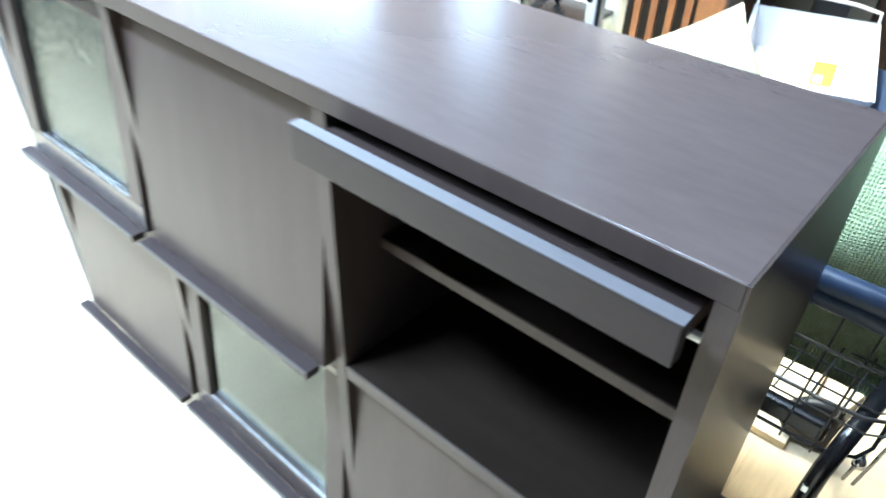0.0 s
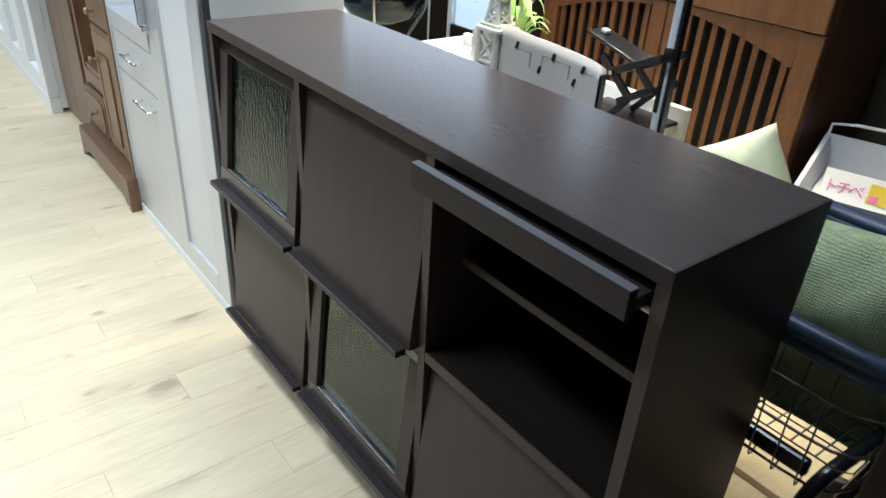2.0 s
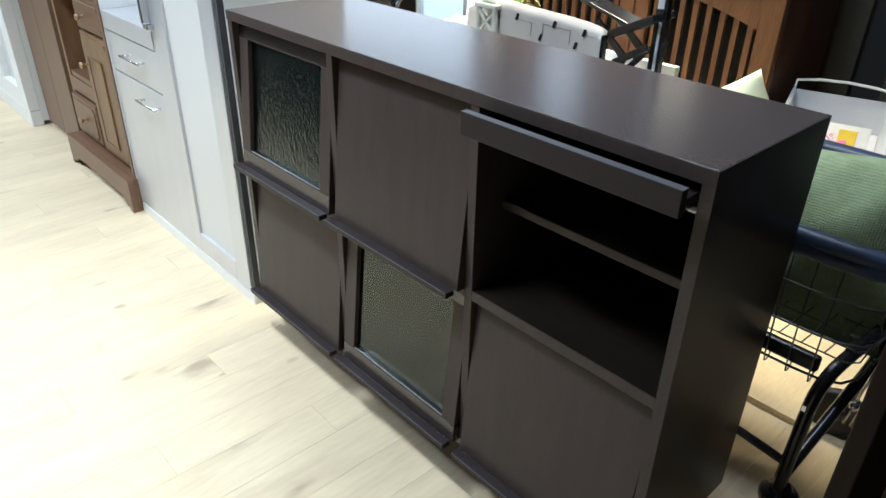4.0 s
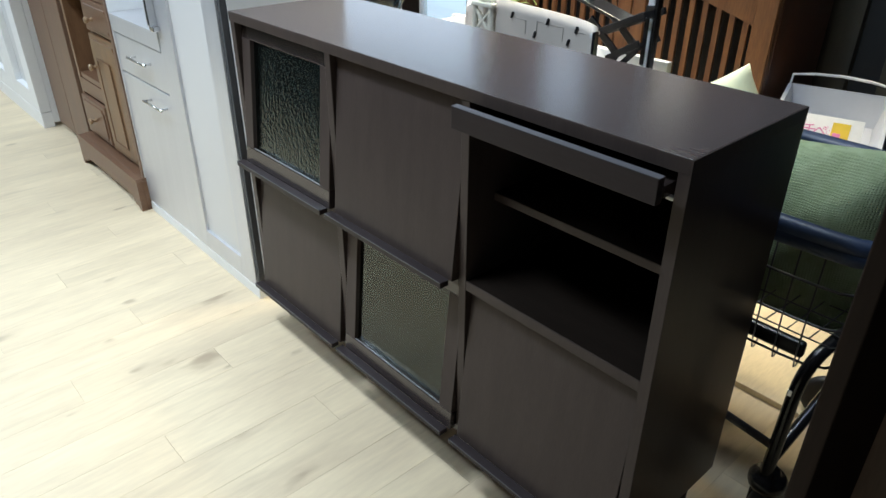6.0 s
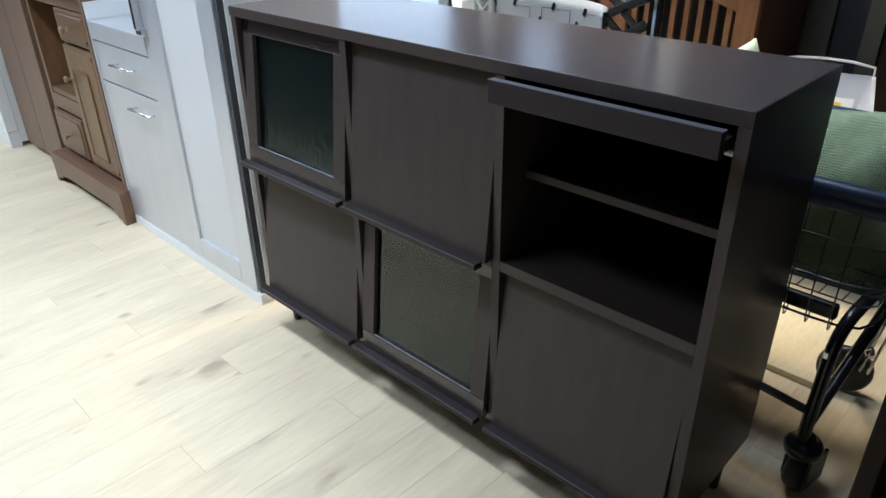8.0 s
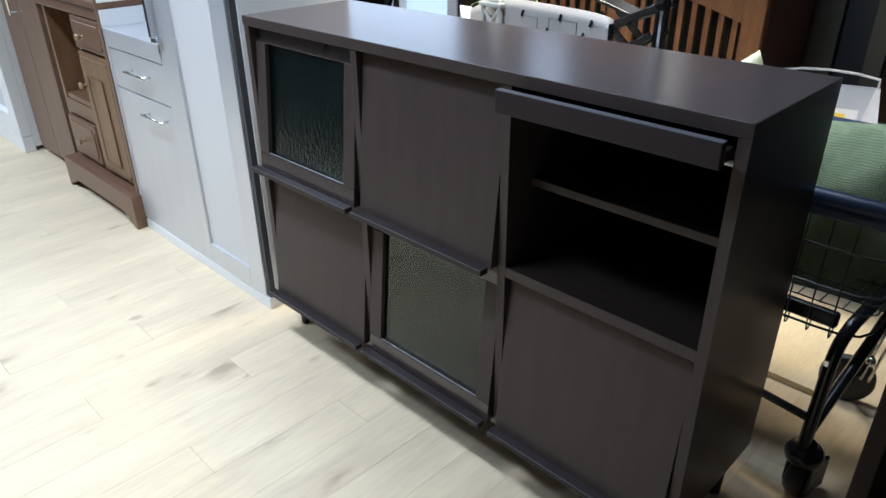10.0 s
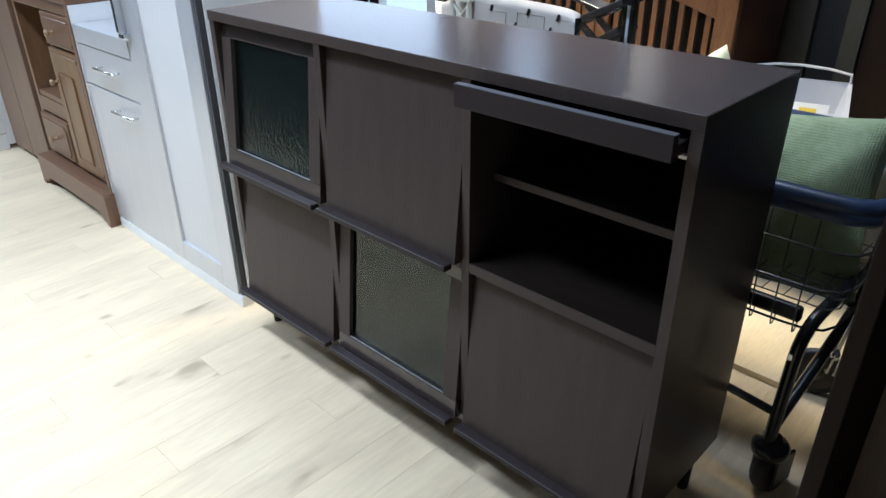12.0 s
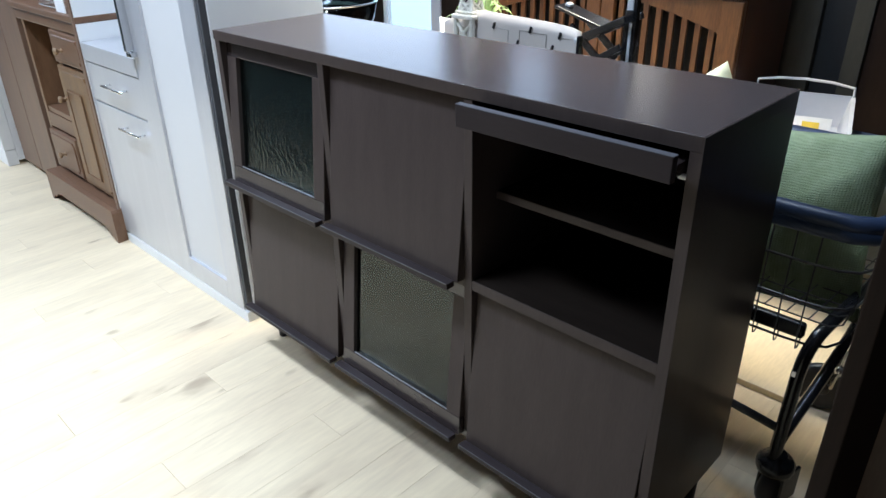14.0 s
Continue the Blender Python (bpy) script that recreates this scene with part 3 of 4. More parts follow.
def white_cabinet():
    c = thing("glass_door_cabinet", (-3.9, 0.1, 0), "white cabinet with glazed panel doors", "cabinet")
    part("body", box(-4.85, -3.315, 0.0, 0.45, 0.02, 1.9), WHITE, c)
    part("plinth", box(-4.85, -3.315, -0.05, -0.0005, 0.0, 0.075), WHITE, c)
    for k in range(3):
        x1 = -3.315 - k * 0.45
        x0 = x1 - 0.445
        d = part("door", box(x0, x0 + 0.1, -0.05, -0.001, 0.078, 1.9), WHITE, c)
        part("stile", box(x1 - 0.11, x1, -0.05, -0.001, 0.078, 1.9), WHITE, d)
        part("rail", box(x0 + 0.1, x1 - 0.11, -0.05, -0.001, 0.078, 0.17), WHITE, d)
        part("rail", box(x0 + 0.1, x1 - 0.11, -0.05, -0.001, 1.8, 1.9), WHITE, d)
        part("pane", box(x0 + 0.1, x1 - 0.11, -0.02, -0.012, 0.17, 1.8, 0), FROST, d, "pale translucent pane")
    return c


move(white_cabinet(), -0.069, 0.05)


# ---- behind the cabinet: desk, chair, ornament ----
def desk():
    c = thing("white_desk", (-0.85, 0.66, 0), "white desk with a low back board", "desk")
    part("top", box(-1.26, -0.50, 0.545, 0.771, 0.722, 0.745), PLASTIC, c)
    part("back_board", box(-1.26, -0.487, 0.772, 0.792, 0.0, 0.777), PLASTIC, c)
    part("side_panel", box(-1.24, -1.22, 0.56, 0.771, 0, 0.7215), PLASTIC, c)
    part("side_panel", box(-0.53, -0.51, 0.56, 0.771, 0, 0.7215), PLASTIC, c)
    return c


move(desk(), -0.02, 0.016, 0, 0.978)


def shell_chair():
    c = thing("shell_chair", (-0.65, 0.5, 0), "white moulded chair with a curved slotted backrest", "chair")
    b = bmesh.new()
    N, K = 36, 8

    def shell(u):
        """Across the back, from its near end (0) to its far end (1): x, y and the height of the top edge."""
        x = -0.504 - 0.535 * u
        return x, 0.482 + 0.028 * math.sin(min(u / 0.4, 1) * math.pi / 2) + 0.10 * max(u - 0.42, 0) ** 1.3 / 0.5, 0.8985 + 0.003 * math.exp(-((u - 0.5) / 0.2) ** 2) - 0.0085 * math.exp(-u / 0.05) - 0.055 * max(u - 0.6, 0) ** 1.5 / 0.25
    grid = []
    for side in (0, 1):
        rows = []
        for i in range(N + 1):
            x, y, ztop = shell(i / N)
            rows.append([b.verts.new((x, y + side * 0.007 + 0.006 * (j / K), 0.70 + (ztop - 0.70) * j / K)) for j in range(K + 1)])
        grid.append(rows)
    for q in (0, 1):
        for i in range(N):
            for j in range(K):
                b.faces.new((grid[q][i][j], grid[q][i + 1][j], grid[q][i + 1][j + 1], grid[q][i][j + 1]))
    for i in range(N):
        for j in (0, K):
            b.faces.new((grid[0][i][j], grid[0][i + 1][j], grid[1][i + 1][j], grid[1][i][j]))
    for j in range(K):
        for i in (0, N):
            b.faces.new((grid[0][i][j], grid[0][i][j + 1], grid[1][i][j + 1], grid[1][i][j]))
    back = part("backrest", b, CHAIR, c, smooth=True)
    # short slots, and grey slivers painting the shade in thin pressed lines
    for x, z in ((-0.779, 0.872), (-0.657, 0.876), (-0.563, 0.875), (-0.696, 0.840), (-0.586, 0.843)):
        u = (-0.504 - x) / 0.535
        m = Matrix.Translation((x, shell(u)[1] + 0.0045, z)) @ Matrix.Rotation(math.radians(18), 4, "Y")
        part("slot", box(-0.0024, 0.0024, -0.005, 0.0, -0.008, 0.008, 0.001, m=m), BLACK, back, "short black slot")
    for xa, xb, z in ((-0.772, -0.727, 0.867), (-0.692, -0.607, 0.871), (-0.558, -0.534, 0.871)):
        for k in range(4):
            x = xa + (xb - xa) * (k + 0.5) / 4
            w = abs(xb - xa) / 8
            y = shell((-0.504 - x) / 0.535)[1] + 0.0052
            part("pressed_line", box(x - w, x + w, y - 0.0015, y, z - 0.0004, z + 0.0004, 0), GROOVE_SHADE, back)
    for x, z in ((-0.727, 0.867), (-0.692, 0.871), (-0.607, 0.871)):
        y = shell((-0.504 - x) / 0.535)[1]
        m = Matrix.Translation((x, y + 0.0049, z)) @ Matrix.Rotation(math.atan2(-0.006, 0.2), 4, "X")
        part("pressed_line", box(-0.0004, 0.0004, -0.0015, 0.0008, -0.030, 0.0, 0, m=m), GROOVE_SHADE, back)
    part("corner_screw", lathe([(0.0065, 0), (0.0065, 0.002), (0.003, 0.0035)], (-0.511, 0.487, 0.872), sides=14, axis=(0.2, -1, 0)), PLASTIC, back, "white screw cap")
    part("back_frame", box(-0.5035, -0.4965, 0.474, 0.490, 0.60, 0.884, 0.002), BLACK_PAINT, c)
    part("seat", box(-0.80, -0.50, 0.30 + 0.06, 0.54, 0.43, 0.45, 0.008), PLASTIC, c)
    for x in (-0.78, -0.52):
        for y in (0.38, 0.53):
            part("leg", tube([(x, y, 0), (x, y, 0.43)], 0.011), CHROME, c, smooth=True)
    for x in (-0.77, -0.53):
        part("back_post", tube([(x, 0.53, 0.43), (x, 0.53, 0.75)], 0.009), BLACK_PAINT, c, smooth=True)
    return c


move(shell_chair(), -0.021, 0.022, 0, 0.987)


def tower_ornament():
    cx, cy, z0 = -0.938, 0.595, 0.745
    c = thing("lattice_tower", (cx, cy, z0), "ivory lattice tower ornament standing on the desk", "ornament")
    def width(z):
        return 0.028 if z < 0.135 else 0.006 + 0.018 * math.exp(-(z - 0.135) / 0.07)
    levels = (0, 0.03, 0.06, 0.09, 0.134, 0.15, 0.18, 0.22, 0.27, 0.33)
    for sx in (-1, 1):
        for sy in (-1, 1):
            pts = [(cx + sx * width(z), cy + sy * width(z), z0 + z) for z in levels]
            part("leg", tube(pts, [0.010, 0.009, 0.009, 0.008, 0.007, 0.007, 0.006, 0.005, 0.004, 0.003], sides=8), IVORY, c)
    for z, h, w in ((0.0, 0.012, 0.036), (0.062, 0.008, 0.033), (0.134, 0.012, 0.037), (0.148, 0.006, 0.030), (0.205, 0.007, 0.020)):
        part("platform", box(cx - w, cx + w, cy - w, cy + w, z0 + z, z0 + z + h, 0.003), IVORY, c)
    for za, zb in ((0.012, 0.062), (0.070, 0.128), (0.15, 0.175), (0.175, 0.20), (0.21, 0.24), (0.24, 0.27), (0.27, 0.30)):
        wa, wb = width(za), width(zb)
        for s in (-1, 1):
            for q in (-1, 1):
                part("brace", tube([(cx - wa * q, cy + s * wa, z0 + za), (cx + wb * q, cy + s * wb, z0 + zb)], 0.0045, sides=6), IVORY, c)
                part("brace", tube([(cx + s * wa, cy - wa * q, z0 + za), (cx + s * wb, cy + wb * q, z0 + zb)], 0.0045, sides=6), IVORY, c)
    return c


move(tower_ornament(), 0.025, -0.010, -0.017)


def laptop_stand():
    y = 0.655
    c = thing("laptop_stand", (-0.58, y, 0.745), "black folding metal laptop stand with crossed arms", "laptop stand")
    # Widened to stand in for the black tray under the arms as well.
    part("base_plate", box(-0.700, -0.50, y - 0.006, y + 0.094, 0.7455, 0.754), BLACK_PAINT, c)
    def bar(x0, z0, x1, z1, yy, w):
        a = math.atan2(z1 - z0, x1 - x0)
        h = math.hypot(x1 - x0, z1 - z0) / 2
        return box(-h, h, -0.004, 0.004, -w, w, 0.002, m=Matrix.Translation(((x0 + x1) / 2, yy, (z0 + z1) / 2)) @ Matrix.Rotation(-a, 4, "Y"))
    for k, yy in enumerate((y - 0.03, y + 0.05)):
        part("arm", bar(-0.652, 0.832, -0.487, 0.909, yy, 0.008), BLACK_PAINT, c)
        part("arm", bar(-0.642, 0.878, -0.553, 0.806, yy + 0.010, 0.009), BLACK_PAINT, c)
        part("arm", bar(-0.578, 0.795, -0.494, 0.846, yy + 0.002, 0.008), BLACK_PAINT, c)
        part("foot", bar(-0.553, 0.806, -0.60, 0.757, yy + 0.006, 0.007), BLACK_PAINT, c)
        part("pivot", tube([(-0.600, yy - 0.010, 0.853), (-0.600, yy + 0.018, 0.853)], 0.005), CHROME, c, "bright pivot pin")
    m = Matrix.Translation((-0.603, y, 0.898)) @ Matrix.Rotation(math.radians(15), 4, "Y")
    p = part("platform", box(-0.085, 0.075, -0.032, 0.032, -0.004, 0.004, 0.002, m=m), BLACK_PAINT, c)
    part("stop", box(-0.070, -0.054, -0.009, 0.009, 0.0045, 0.013, 0.003, m=m), PLASTIC, p, "small pale stop")
    return c


move(laptop_stand(), -0.008, 0.018, -0.016)


def side_table():
    c = thing("side_table", (-1.34, 0.86, 0), "small white table with a slanted edge", "table")
    b = bmesh.new()
    f = b.faces.new([b.verts.new((px, py, 0.722)) for px, py in ((-1.335, 0.56), (-1.265, 0.56), (-1.265, 0.91), (-1.51, 1.145), (-1.57, 1.145), (-1.335, 0.91))])
    g = bmesh.ops.extrude_face_region(b, geom=[f])
    bmesh.ops.translate(b, vec=(0, 0, 0.023), verts=[v for v in g["geom"] if isinstance(v, bmesh.types.BMVert)])
    bmesh.ops.recalc_face_normals(b, faces=b.faces)
    part("top", b, PLASTIC, c)
    for x, y in ((-1.32, 0.58), (-1.28, 0.58), (-1.30, 0.90), (-1.53, 1.12)):
        part("leg", tube([(x, y, 0), (x, y, 0.7215)], 0.011), PLASTIC, c, smooth=True)
    return c


move(side_table(), -0.01, 0.0, 0, 0.984)


def keyboard():
    # Stands for a black mesh letter tray; the pale blocks are its openings.
    c = thing("keyboard", (-0.70, 0.60, 0.745), "black mesh letter tray with small pale openings on the desk", "keyboard")
    part("body", box(-0.79, -0.57, 0.565, 0.628, 0.7455, 0.758), BLACK_PAINT, c)
    for i in range(13):
        for j in range(3):
            x, y = -0.782 + i * 0.0163, 0.571 + j * 0.018
            part("key", box(x, x + 0.013, y, y + 0.014, 0.7582, 0.762, 0.001, seg=1), TRAY_PLASTIC, c)
    return c


move(keyboard(), 0.065, 0.03, -0.016)


def chrome_pole():
    c = thing("garment_pole", (-0.475, 0.65, 0), "upright chrome pole with a black clamp", "pole")
    turn = Matrix.Translation((-0.475, 0.65, 0)) @ Matrix.Rotation(math.radians(8), 4, "Z")
    part("pole", box(-0.012, 0.004, -0.012, 0.010, 0.0125, 1.6, 0.002, m=turn), SATIN, c)
    # Black strip painting the dark half of the chrome's reflection.
    part("track", box(0.0042, 0.012, -0.0115, 0.010, 0.0125, 1.6, 0.001, m=turn), BLACK_PAINT, c, "black strip for the dark reflection along the pole")
    part("sleeve", box(-0.0135, -0.003, -0.0145, 0.0, 0.79, 0.897, 0.002, m=turn), BLACK_PAINT, c, "black sleeve under the clamp")
    part("base_plate", box(-0.505, -0.415, 0.58, 0.72, 0, 0.012), BLACK_PAINT, c)
    part("clamp", box(-0.490, -0.464, 0.636, 0.662, 0.895, 0.925, 0.004), BLACK_PAINT, c)
    return c


move(chrome_pole(), -0.02, 0.026, 0, 0.985)


def potted_plant():
    c = thing("potted_plant", (-0.985, 0.715, 0.745), "green striped spider plant in a pot on the desk", "plant")
    part("pot", lathe([(0.03, 0), (0.045, 0.06), (0.048, 0.065), (0.042, 0.065), (0.04, 0.055)], (-0.985, 0.715, 0.745)), IVORY, c, smooth=True)
    rnd = random.Random(4)
    for k in range(26):
        a = rnd.uniform(0, math.tau)
        lg, lift = rnd.uniform(0.06, 0.12), rnd.uniform(0.05, 0.16)
        b = bmesh.new()
        d, s = Vector((math.cos(a), math.sin(a), 0)), Vector((-math.sin(a), math.cos(a), 0))
        prev = None
        for i in range(9):
            u = i / 8
            p = Vector((-0.985, 0.715, 0.80)) + d * lg * u + Vector((0, 0, lift * math.sin(u * 2.3)))
            w = 0.010 * (1 - u) ** 0.6 + 0.0006
            cur = (b.verts.new(p - s * w), b.verts.new(p + Vector((0, 0, -0.0015))), b.verts.new(p + s * w))
            if prev:
                b.faces.new((prev[0], prev[1], cur[1], cur[0]))
                b.faces.new((prev[1], prev[2], cur[2], cur[1]))
            prev = cur
        part("leaf", b, LEAF, c, smooth=True)
    return c


move(potted_plant(), -0.014, 0.011, -0.016)


# ---- slatted wooden cupboards ----
def slatted_door(c, x0, x1, sl, sr, rising):
    y, split = 1.5, 0.864
    xa, xb = x0 + sl, x1 - sr
    def head(x):
        u = (x - xa) / (xb - xa)
        return 0.838 - 0.085 * (1 - u if rising else u) ** 1.6
    door = part("door", box(x0, xa, y - 0.02, y + 0.004, 0.05, split - 0.004, 0.004), REDWOOD, c, "slatted door under half an arch")
    part("stile", box(xb, x1, y - 0.02, y + 0.004, 0.05, split - 0.004, 0.004), REDWOOD, door)
    part("rail", box(xa, xb, y - 0.018, y + 0.004, 0.05, 0.18, 0.003), REDWOOD, door)
    b = bmesh.new()
    n = 16
    low = [(xa + (xb - xa) * i / n, head(xa + (xb - xa) * i / n)) for i in range(n + 1)]
    f = b.faces.new([b.verts.new((px, y - 0.017, pz)) for px, pz in low] + [b.verts.new((xb, y - 0.017, split - 0.004)), b.verts.new((xa, y - 0.017, split - 0.004))])
    g = bmesh.ops.extrude_face_region(b, geom=[f])
    bmesh.ops.translate(b, vec=(0, 0.02, 0), verts=[v for v in g["geom"] if isinstance(v, bmesh.types.BMVert)])
    part("arched_rail", b, REDWOOD, door)
    count = max(int((xb - xa) / 0.044), 3)
    for i in range(count):
        x = xa + (xb - xa) * (i + 0.5) / count
        part("slat", box(x - 0.0105, x + 0.0105, y - 0.010, y + 0.002, 0.18, head(x) + 0.002, 0.002), REDWOOD, door)
    xe = x0 + 0.002 if rising else x1 - 0.012
    part("bead", box(xe, xe + 0.010, y - 0.026, y - 0.0205, 0.05, split - 0.006, 0.002), REDWOOD, door)


def slatted_cupboard():
    x0, x1, xm = -1.612, -0.55, -1.07
    y, split, top_z, deep = 1.5, 0.864, 1.22, 1.885
    c = thing("slatted_cupboard", ((x0 + x1) / 2, y, 0), "red-brown wooden cupboard with arched slatted double doors", "cupboard")
    slatted_door(c, x0, xm - 0.002, 0.065, 0.058, True)
    slatted_door(c, xm + 0.002, x1, 0.053, 0.075, False)
    for xa, xb in ((x0, xm), (xm, x1)):
        d = part("drawer", box(xa + 0.004, xb - 0.004, y - 0.03, y + 0.004, split, top_z - 0.02, 0.006), REDWOOD, c)
        knob(d, (xa + xb) / 2, y - 0.03, 0.955)
    # Black sheet painting the shade of the closed inside behind the slats.
    part("backing", box(x0 + 0.021, x1 - 0.021, y + 0.055, y + 0.065, 0.03, 1.2, 0), VOID, c, "black sheet for the shade inside, behind the slats")
    for xs in (x0, x1 - 0.02):
        part("side_panel", box(xs, xs + 0.02, y + 0.0045, deep, 0, top_z - 0.0195, 0.002), REDSIDE, c)
    part("plinth", box(x0 + 0.0205, x1 - 0.0205, y + 0.01, y + 0.03, 0, 0.048), REDWOOD, c)
    part("top", box(x0 - 0.01, x1 + 0.01, y - 0.04, deep, top_z - 0.019, top_z, 0.004), REDWOOD, c)
    return c


move(slatted_cupboard(), -0.012, -0.012, 0, 0.972)
move(single("price_sheet", box(-0.93, -0.78, 1.462, 1.4645, 1.10, 1.40, 0), PAPER, (-0.85, 1.46, 1.10), "white price sheet hung on the cupboard", "paper sheet"), -0.012, -0.012)


# ---- dark partition behind ----
def dark_partition():
    c = thing("dark_partition", (0.4, 1.95, 0), "dark wall partition with an olive-brown upright panel", "partition", kind="structure")
    part("panel", box(-0.75, -0.589, 1.96, 2.0, 0, 2.4), DARK_WALL, c)
    part("panel", box(-0.589, -0.476, 1.93, 1.98, 0, 2.4), OLIVE_WALL, c)
    part("panel", box(-0.476, -0.372, 1.96, 2.0, 0, 2.4), DARK_WALL, c)
    part("panel", box(-0.372, -0.312, 1.93, 1.98, 0, 2.4), OLIVE_WALL, c)
    part("panel", box(-0.312, 1.5, 1.95, 2.0, 0, 2.4), BROWN_WALL, c)
    return c


dark_partition()


def glazed_screen():
    c = thing("glazed_screen", (-2.9, 2.0, 0), "low dark brown framed screen with clear panes", "screen", kind="structure")
    for x0, x1 in ((-2.385, -1.93), (-3.018, -2.85), (-3.147, -3.032)):
        part("post", box(x0, x1, 1.98, 2.03, 0, 0.9 if x1 < -2 else 2.2), DARKWOOD, c)
    part("post", box(-2.455, -2.3855, 1.97, 2.03, 0, 0.9), TRAY_PLASTIC, c, "pale grey post")
    for x0, x1 in ((-3.0315, -3.0185), (-2.8495, -2.838)):
        part("strip", box(x0, x1, 1.975, 2.03, 0, 0.9), PLASTIC, c, "thin white strip")
    for x0, x1 in ((-2.8375, -2.4555), (-3.9, -3.1475)):
        part("pane", box(x0, x1, 2.0, 2.006, 0.36, 0.85, 0), CLEAR, c, "clear pane").visible_shadow = False
        part("lower_panel", box(x0, x1, 1.99, 2.02, 0, 0.36), DARKWOOD, c)


glazed_screen()


def daylight():
    """Pale sky behind the panes, and the brighter open sky over the screen."""
    for z0, z1, x0, power in ((0.0, 0.87, -6.9, 1.0), (0.875, 2.0, -5.0, 2.0)):
        m = bpy.data.materials.new("daylight")
        m.use_nodes = True
        bs = m.node_tree.nodes["Principled BSDF"]
        bs.inputs["Base Color"].default_value = (0.6, 0.7, 0.75, 1)
        bs.inputs["Emission Color"].default_value = (0.64, 0.77, 0.92, 1)
        bs.inputs["Emission Strength"].default_value = power
        single("backdrop", box(x0, -1.9, 2.3, 2.32, z0, z1, 0), m, (-3.5, 2.3, z0), "pale blue daylight outside the panes", "backdrop", kind="structure")


daylight()


def glass_bowl_table():
    c = thing("glass_bowl_stand", (-2.26, 1.15, 0), "round smoky blue glass bowl on curved chrome legs", "bowl stand")
    prof = [(0.001, 0.615), (0.08, 0.622), (0.14, 0.65), (0.185, 0.71), (0.20, 0.78), (0.194, 0.78), (0.18, 0.713), (0.136, 0.656), (0.08, 0.628), (0.001, 0.621)]
    part("bowl", lathe(prof, (-2.26, 1.15, -0.04), sides=40), SMOKE, c, "smoky blue glass bowl", smooth=True)
    part("rim", tube([(-2.26 + 0.2 * math.cos(k * math.tau / 40), 1.15 + 0.2 * math.sin(k * math.tau / 40), 0.742) for k in range(40)], 0.004, sides=8, closed=True), CHROME, c, smooth=True)
    for k in range(3):
        a = 1.35 + k * math.tau / 3
        pts = [(-2.26 + r * math.cos(a), 1.15 + r * math.sin(a), z) for r, z in ((0.206, 0.735), (0.19, 0.62), (0.09, 0.45), (0.09, 0.2), (0.2, 0.0))]
        part("leg", tube(arc(pts), 0.007), CHROME, c, smooth=True)
    part("dish", lathe([(0.001, 0.584), (0.08, 0.591), (0.10, 0.600), (0.001, 0.597)], (-2.26, 1.15, 0), sides=32), KNOB, c, "amber wooden dish", smooth=True)
    return c


move(glass_bowl_table(), 0.03, -0.016, 0, 0.99)


# ---- wheeled basket cart ----
def wheel(parent, at, r, w, axis):
    a = Vector(axis).normalized()
    t = part("wheel", lathe([(r * 0.62, -w / 2), (r * 0.9, -w / 2), (r, -w / 4), (r, w / 4), (r * 0.9, w / 2), (r * 0.62, w / 2)], at, axis=a, sides=28), BLACK, parent, "black rubber wheel", smooth=True)
    part("hub", lathe([(r * 0.15, -w * 0.6), (r * 0.6, -w * 0.3), (r * 0.6, w * 0.3), (r * 0.15, w * 0.6)], at, axis=a, sides=20), BLACK_PAINT, t, smooth=True)


